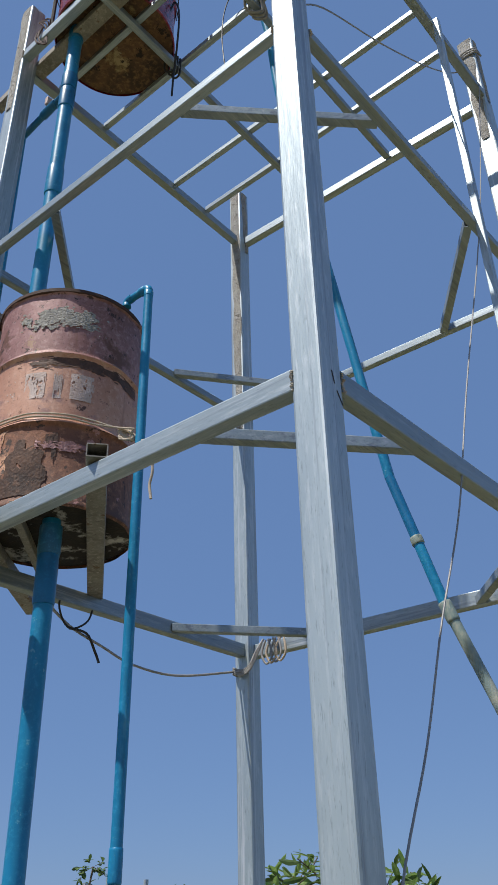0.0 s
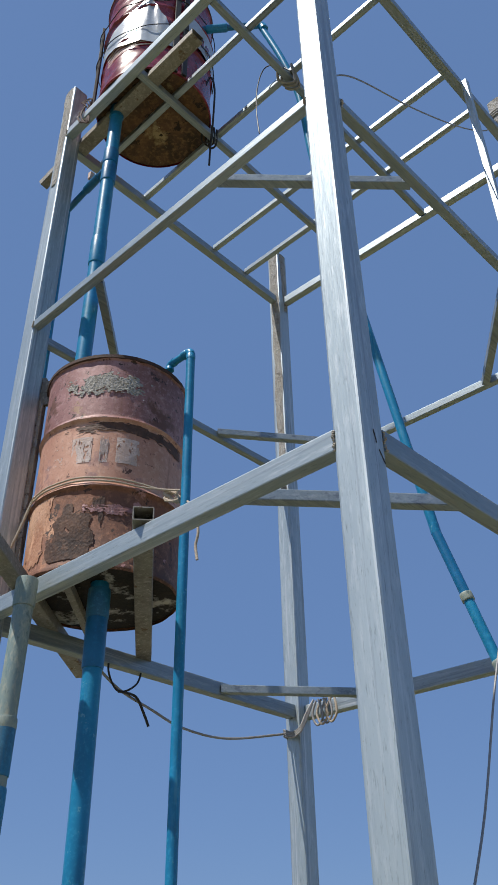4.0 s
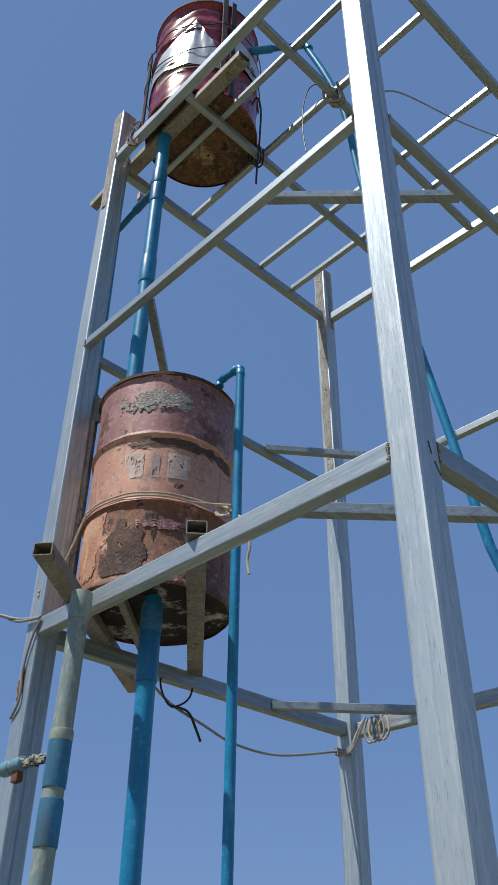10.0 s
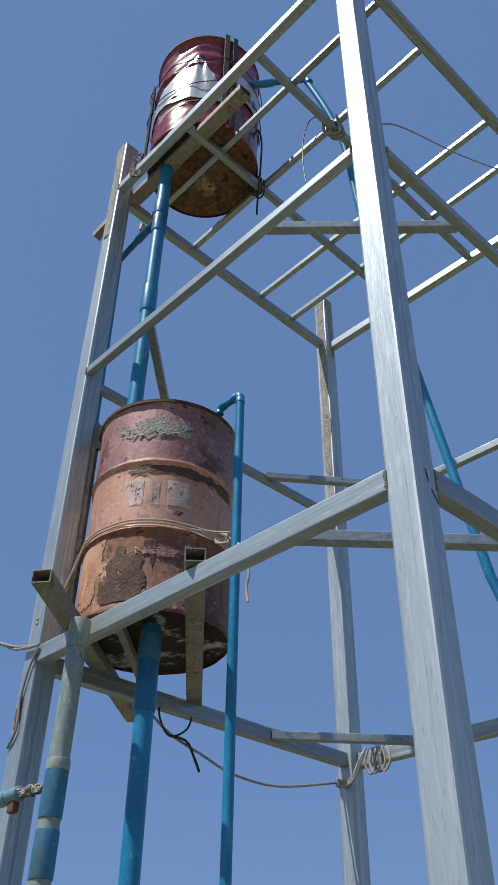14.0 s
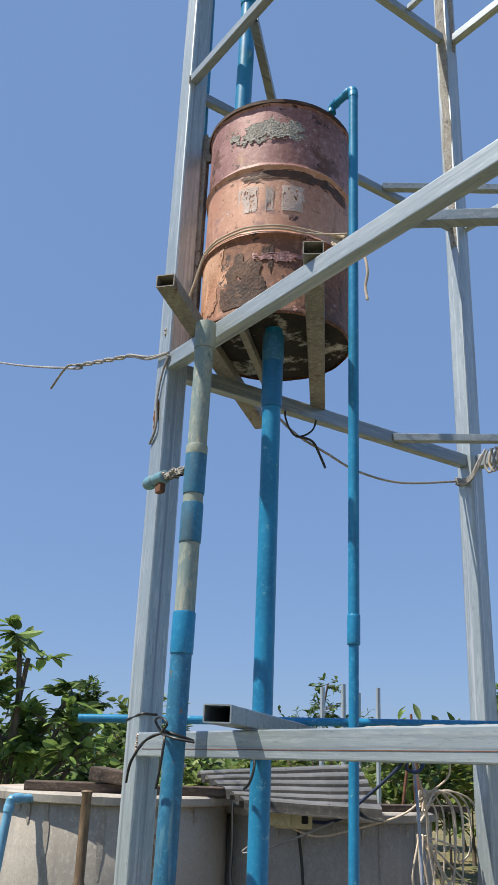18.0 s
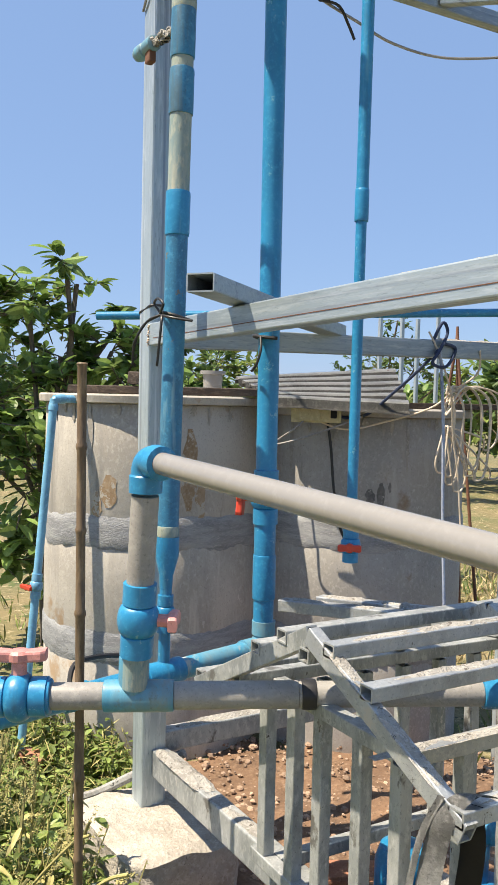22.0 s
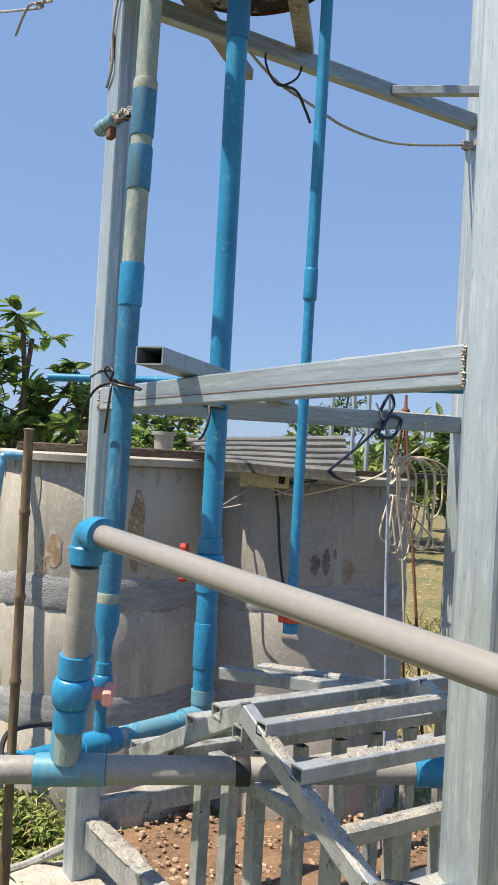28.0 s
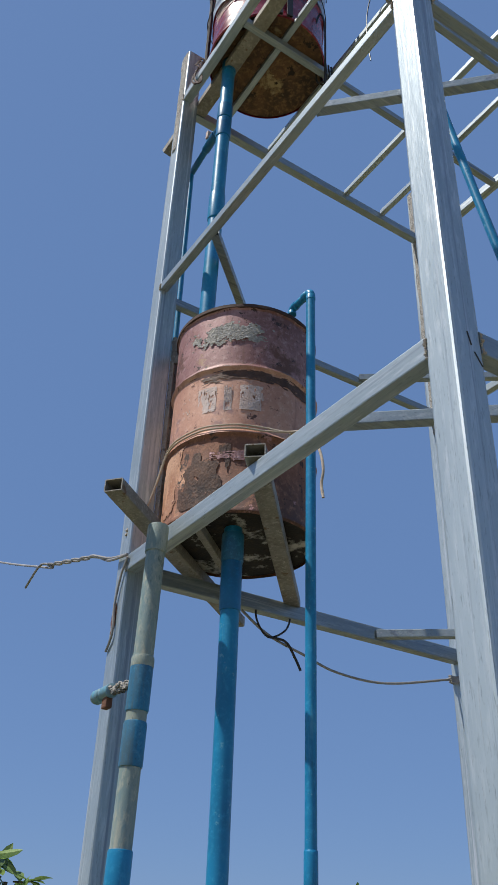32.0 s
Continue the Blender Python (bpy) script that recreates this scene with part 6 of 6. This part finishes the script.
def tree(label, foot, clumps, leaf_len, per, material, seed, name="tree", category="tree", stem=0.05, leafw=0.45):
    """A trunk with limbs to each clump (place, radius) and twigs of leaves that grow outwards from it."""
    rn = random.Random(seed)
    t = thing(name, label, category)
    foot = Vector(foot)
    hub = foot.lerp(Vector(clumps[0][0]), 0.35)
    hub.z = foot.z + (max(c[0][2] for c in clumps) - foot.z) * 0.35
    bm = B()
    L = (hub - foot).length
    lathe(bm, foot, hub, [(0, stem), (L * 0.5, stem * 0.8), (L, stem * 0.65)], 10)
    for c, r in clumps:
        hose(bm, [hub, hub.lerp(Vector(c), 0.5) + Vector((rn.uniform(-0.1, 0.1), rn.uniform(-0.1, 0.1), 0.05)), Vector(c)], stem * 0.35, 6)
    part("trunk", bm, BARK, t, smooth=True)
    bm = B()
    tw = B()
    for c, r in clumps:
        c = Vector(c)
        n = max(3, int(per * r * r))
        for _ in range(n):
            d = rand_dir(rn, 0.9)
            d.z += 0.25
            d.normalize()
            tip = c + d * r * rn.uniform(0.45, 1.15)
            root = c + d * r * rn.uniform(0.0, 0.35)
            hose(tw, [root, root.lerp(tip, 0.5) + rand_dir(rn) * r * 0.06, tip], max(0.004, leaf_len * 0.03), 4)
            m = rn.randint(6, 10)
            for k in range(m):
                s = 0.35 + 0.65 * k / (m - 1)
                p = root.lerp(tip, s)
                ld = (d * 0.7 + rand_dir(rn, 0.6)).normalized()
                leaf(bm, p, ld, (0, 0, 1) if rn.random() < 0.8 else rand_dir(rn), leaf_len * rn.uniform(0.6, 1.15), leaf_len * leafw * rn.uniform(0.8, 1.1), rn.uniform(0.05, 0.35))
    part("crown", bm, material, t)
    tagged(part("twig", tw, BARK, t), kind="stuff")
    return t


tree("leafy guava-like tree with broad green leaves", (-3.1, 0.55, G), [((-3.12, 0.40, 2.25), 0.36), ((-3.09, 0.62, 1.95), 0.40), ((-2.95, 0.95, 2.0), 0.34), ((-3.05, 0.70, 1.6), 0.48), ((-3.1, 0.5, 1.1), 0.60), ((-3.25, 0.10, 2.2), 0.46), ((-2.92, 1.05, 1.75), 0.36), ((-3.3, 0.0, 1.5), 0.60), ((-3.0, 0.62, 2.62), 0.17), ((-3.0, 0.70, 2.46), 0.16), ((-2.92, 1.02, 2.24), 0.18), ((-2.92, 1.20, 2.0), 0.24), ((-3.2, 0.3, 0.5), 0.60), ((-3.6, 0.9, 1.5), 0.6)],
     0.17, 105, LEAF, 11, leafw=0.42)
tree("dense mango tree with long drooping leaves", (-3.3, 7.3, G), [((-3.3, 7.1, 2.55), 0.5), ((-3.9, 7.2, 2.58), 0.45), ((-2.7, 7.2, 2.42), 0.45), ((-2.2, 7.3, 2.32), 0.42), ((-1.8, 7.5, 1.85), 0.5), ((-2.9, 7.0, 1.7), 0.7), ((-3.6, 7.1, 1.9), 0.55), ((-2.3, 7.1, 1.6), 0.7)], 0.26, 60, LEAF, 12, leafw=0.3)
tree("airy small-leaved tree in the distance", (-9.6, 8.85, G), [((-9.6, 8.85, 2.75), 0.5), ((-9.9, 8.65, 2.3), 0.6), ((-9.2, 9.1, 2.3), 0.6), ((-9.4, 8.85, 3.2), 0.35), ((-10.2, 8.35, 2.1), 0.5), ((-8.9, 9.4, 2.0), 0.5)], 0.13, 80, LEAF_FAR, 13)
tree("young sapling with upright leaves", (0.35, 4.1, G), [((0.30, 4.1, 1.93), 0.20), ((0.2, 4.0, 2.08), 0.14)], 0.20, 220, LEAF, 14, stem=0.02)
tree("broad-leaved young banana-like plant", (-10.8, 14.2, G), [((-10.8, 14.2, 1.45), 0.55), ((-10.3, 14.8, 1.3), 0.5)], 0.8, 26, WEED, 15, name="banana_plant", category="plant", leafw=0.35)
tree("dark rounded tree far beyond the hedge", (-22.0, 9.9, G), [((-22.0, 9.95, 3.5), 0.42), ((-22.1, 9.75, 3.2), 0.38), ((-22.0, 10.2, 3.3), 0.40), ((-22.0, 10.0, 2.8), 0.55), ((-22.2, 10.05, 3.85), 0.26)], 0.22, 130, LEAF_FAR, 16)
rn = random.Random(21)
for k in range(46):
    az = radians(108 + 64 * (k + rn.uniform(-0.4, 0.4)) / 46)
    rg = rn.uniform(17, 26)
    cx, cy = 2.8 + rg * math.cos(az), -1.3 + rg * math.sin(az)
    tip = 1.55 + 0.045 * rg * rn.uniform(0.2, 1.25) * (1.4 if az > radians(150) else 1.0)
    cl = [((cx + rn.uniform(-0.7, 0.7), cy + rn.uniform(-0.7, 0.7), tip - 0.4 - 0.45 * j * rn.uniform(0.6, 1)), rn.uniform(0.5, 0.85)) for j in range(4)]
    tree("green bush in the hedge behind the tanks", (cx, cy, G), cl, 0.34, 22, (LEAF_FAR, LEAF, WEED)[k % 3] if k % 5 else WEED, 100 + k, name="bush", category="bush", stem=0.03)
bm = B()
for k in range(260):
    az = radians(95 + 85 * k / 260)
    rg = rn.uniform(60, 110)
    c = Vector((2.8 + rg * math.cos(az), -1.3 + rg * math.sin(az), 0))
    hh = rn.uniform(1.2, 3.6)
    for _ in range(60):
        p = c + Vector((rn.uniform(-2.5, 2.5), rn.uniform(-2.5, 2.5), rn.uniform(0, hh)))
        leaf(bm, p, rand_dir(rn, 0.8), (0, 0, 1), 1.0, 0.7)
tagged(part("far_woods", bm, LEAF_FAR), "distant line of trees", "woods", kind="stuff")

# weeds round the footing
AT = Vector()
rn = random.Random(8)
bm, st = B(), B()
def clear(x, y):
    if -0.24 < x < 0.39 and -0.25 < y < 0.30:
        return False
    if x > 0.35 and y > (-0.12 if x < 0.66 else 0.06):
        return False
    return not (0.30 < x < 0.74 and -0.16 < y)


def patch(x, y):
    """Whether a spot lies in the ragged patch of weeds."""
    return math.hypot((x + 0.2) / 1.85, (y + 0.45) / 1.05) + 0.45 * noise.noise((x * 1.3, y * 1.3, 4)) + 0.2 * noise.noise((x * 5, y * 5, 7)) < 1.0


n = 0
while n < 3300:
    x, y = rn.uniform(-2.6, 1.7), rn.uniform(-2.0, 0.30)
    if not clear(x, y) or not patch(x, y):
        continue
    n += 1
    h = rn.uniform(0.06, 0.42) * (1.0 if y < -0.30 else 0.6)
    gz = ground_height(x, y)
    lean = rand_dir(rn, 0) * h * 0.3
    tip = Vector((x, y, gz + h)) + lean
    hose(st, [(x, y, gz - 0.01), (x + lean.x * 0.4, y + lean.y * 0.4, gz + h * 0.5), tip], 0.0025, 4)
    m = rn.randint(8, 15)
    for k in range(m):
        s = rn.uniform(0.2, 1)
        p = Vector((x, y, gz)).lerp(tip, s)
        d = rand_dir(rn, 0.6)
        d.z += 0.2
        ll = rn.choice((0.014, 0.018, 0.022, 0.028, 0.035, 0.042, 0.052, 0.064))
        leaf(bm, p, d, (0, 0, 1), ll, ll * rn.uniform(0.45, 0.65), rn.uniform(0.1, 0.4))
tagged(part("weeds", bm, WEED), "low leafy green weeds", "weeds", kind="stuff")
tagged(part("weed_stems", st, STRAW), "thin weed stems", "weeds", kind="stuff")
bm = B()
for _ in range(5200):
    far = rn.random() < 0.6
    x, y = (rn.uniform(-1.9, 1.6), rn.uniform(-1.6, 0.1)) if not far else (rn.uniform(-4.5, 0.3), rn.uniform(-2.0, 6.5))
    if not far and not clear(x, y):
        continue
    if math.hypot(x - T1[0], y - T1[1]) < 0.58 or math.hypot(x - T2[0], y - T2[1]) < 0.58 or (far and -0.9 < x < 1.5 and -0.3 < y < 1.8):
        continue
    gz = ground_height(x, y)
    h = rn.uniform(0.05, 0.18)
    leaf(bm, (x, y, gz), Vector((rn.uniform(-0.5, 0.5), rn.uniform(-0.5, 0.5), 1)), rand_dir(rn), h, 0.008 if not far else 0.014, 0.3)
dry = B()
for _ in range(5000):
    x, y = rn.uniform(-4.5, 0.6), rn.uniform(2.4, 8.0)
    leaf(dry, (x, y, ground_height(x, y)), Vector((rn.uniform(-0.8, 0.8), rn.uniform(-0.8, 0.8), 1)), rand_dir(rn), rn.uniform(0.04, 0.14), 0.02, 0.3)
tagged(part("dry_grass", dry, DRY), "short straw-coloured dry grass beyond the tanks", "grass", kind="stuff")
tagged(part("grass", bm, GRASS), "tufts of green and dry grass", "grass", kind="stuff")
bm = B()
for _ in range(3200):
    x, y = rn.uniform(-1.4, 1.3), rn.uniform(-1.2, 0.3)
    if clear(x, y) and patch(x, y):
        leaf(bm, (x, y, ground_height(x, y) + rn.uniform(0.01, 0.22)), rand_dir(rn, 0.9), (0, 0, 1), rn.uniform(0.04, 0.12), 0.006, 0.1)
tagged(part("dry_litter", bm, STRAW), "dry stalks and straw among the weeds", "straw", kind="stuff")
# tall dry seed stalks
for k, (x, y, h, lx, ly) in enumerate(((0.30, -0.70, 0.62, 0.12, 0.10), (0.48, -0.66, 0.45, 0.05, 0.10), (-0.05, -0.80, 0.55, 0.12, 0.05), (0.55, -0.48, 0.40, 0.30, 0.22), (0.16, -0.50, 0.55, -0.03, 0.04), (0.20, -0.62, 0.55, 0.30, 0.25), (0.05, -0.60, 0.50, -0.02, 0.05), (0.26, -0.45, 0.42, 0.05, 0.05), (0.42, -0.55, 0.40, 0.22, 0.16), (-0.15, -0.62, 0.62, -0.05, 0.02), (0.36, -0.62, 0.52, 0.36, 0.28), (-0.4, -0.5, 0.5, 0.05, 0.05), (0.12, -0.75, 0.45, 0.1, 0.1), (-0.32, -0.62, 0.66, 0.03, 0.04), (-0.5, -0.45, 0.55, 0.06, 0.0), (-0.22, -0.48, 0.60, 0.0, 0.03), (0.02, -0.42, 0.58, 0.02, 0.02), (0.34, -0.40, 0.52, 0.10, 0.05), (-0.62, -0.7, 0.6, 0.05, 0.05), (0.22, -0.36, 0.66, 0.02, 0.03))):
    t = thing("seed_stalk", "tall dry yellow weed stalk with seed heads", "weed", "dry weed stalks")
    gz = ground_height(x, y)
    P = [Vector((x, y, gz)), Vector((x + lx * 0.35, y + ly * 0.35, gz + h * 0.5)), Vector((x + lx * 0.8, y + ly * 0.8, gz + h * 0.9)), Vector((x + lx, y + ly, gz + h))]
    bm = B()
    hose(bm, P, 0.005, 6)
    part("stem", bm, STRAW, t, smooth=True)
    bm = B()
    for _ in range(12):
        s = rn.uniform(0.40, 1)
        a = P[1].lerp(P[3], (s - 0.4) / 0.6)
        b = a + (rand_dir(rn, 0.3) + Vector((0, 0, 0.7))).normalized() * rn.uniform(0.03, 0.09)
        for k2 in range(34):
            p = a.lerp(b, k2 / 34) + Vector((rn.uniform(-1, 1), rn.uniform(-1, 1), rn.uniform(-1, 1))) * 0.006
            pebble(bm, p, rn.uniform(0.002, 0.0045), rn)
    for _ in range(7):
        p = P[0].lerp(P[2], rn.uniform(0.3, 0.9))
        leaf(bm, p, rand_dir(rn, 0.4), (0, 0, 1), rn.uniform(0.04, 0.08), 0.02, 0.4)
    tagged(part("seed_head", bm, STRAW, t), kind="stuff")
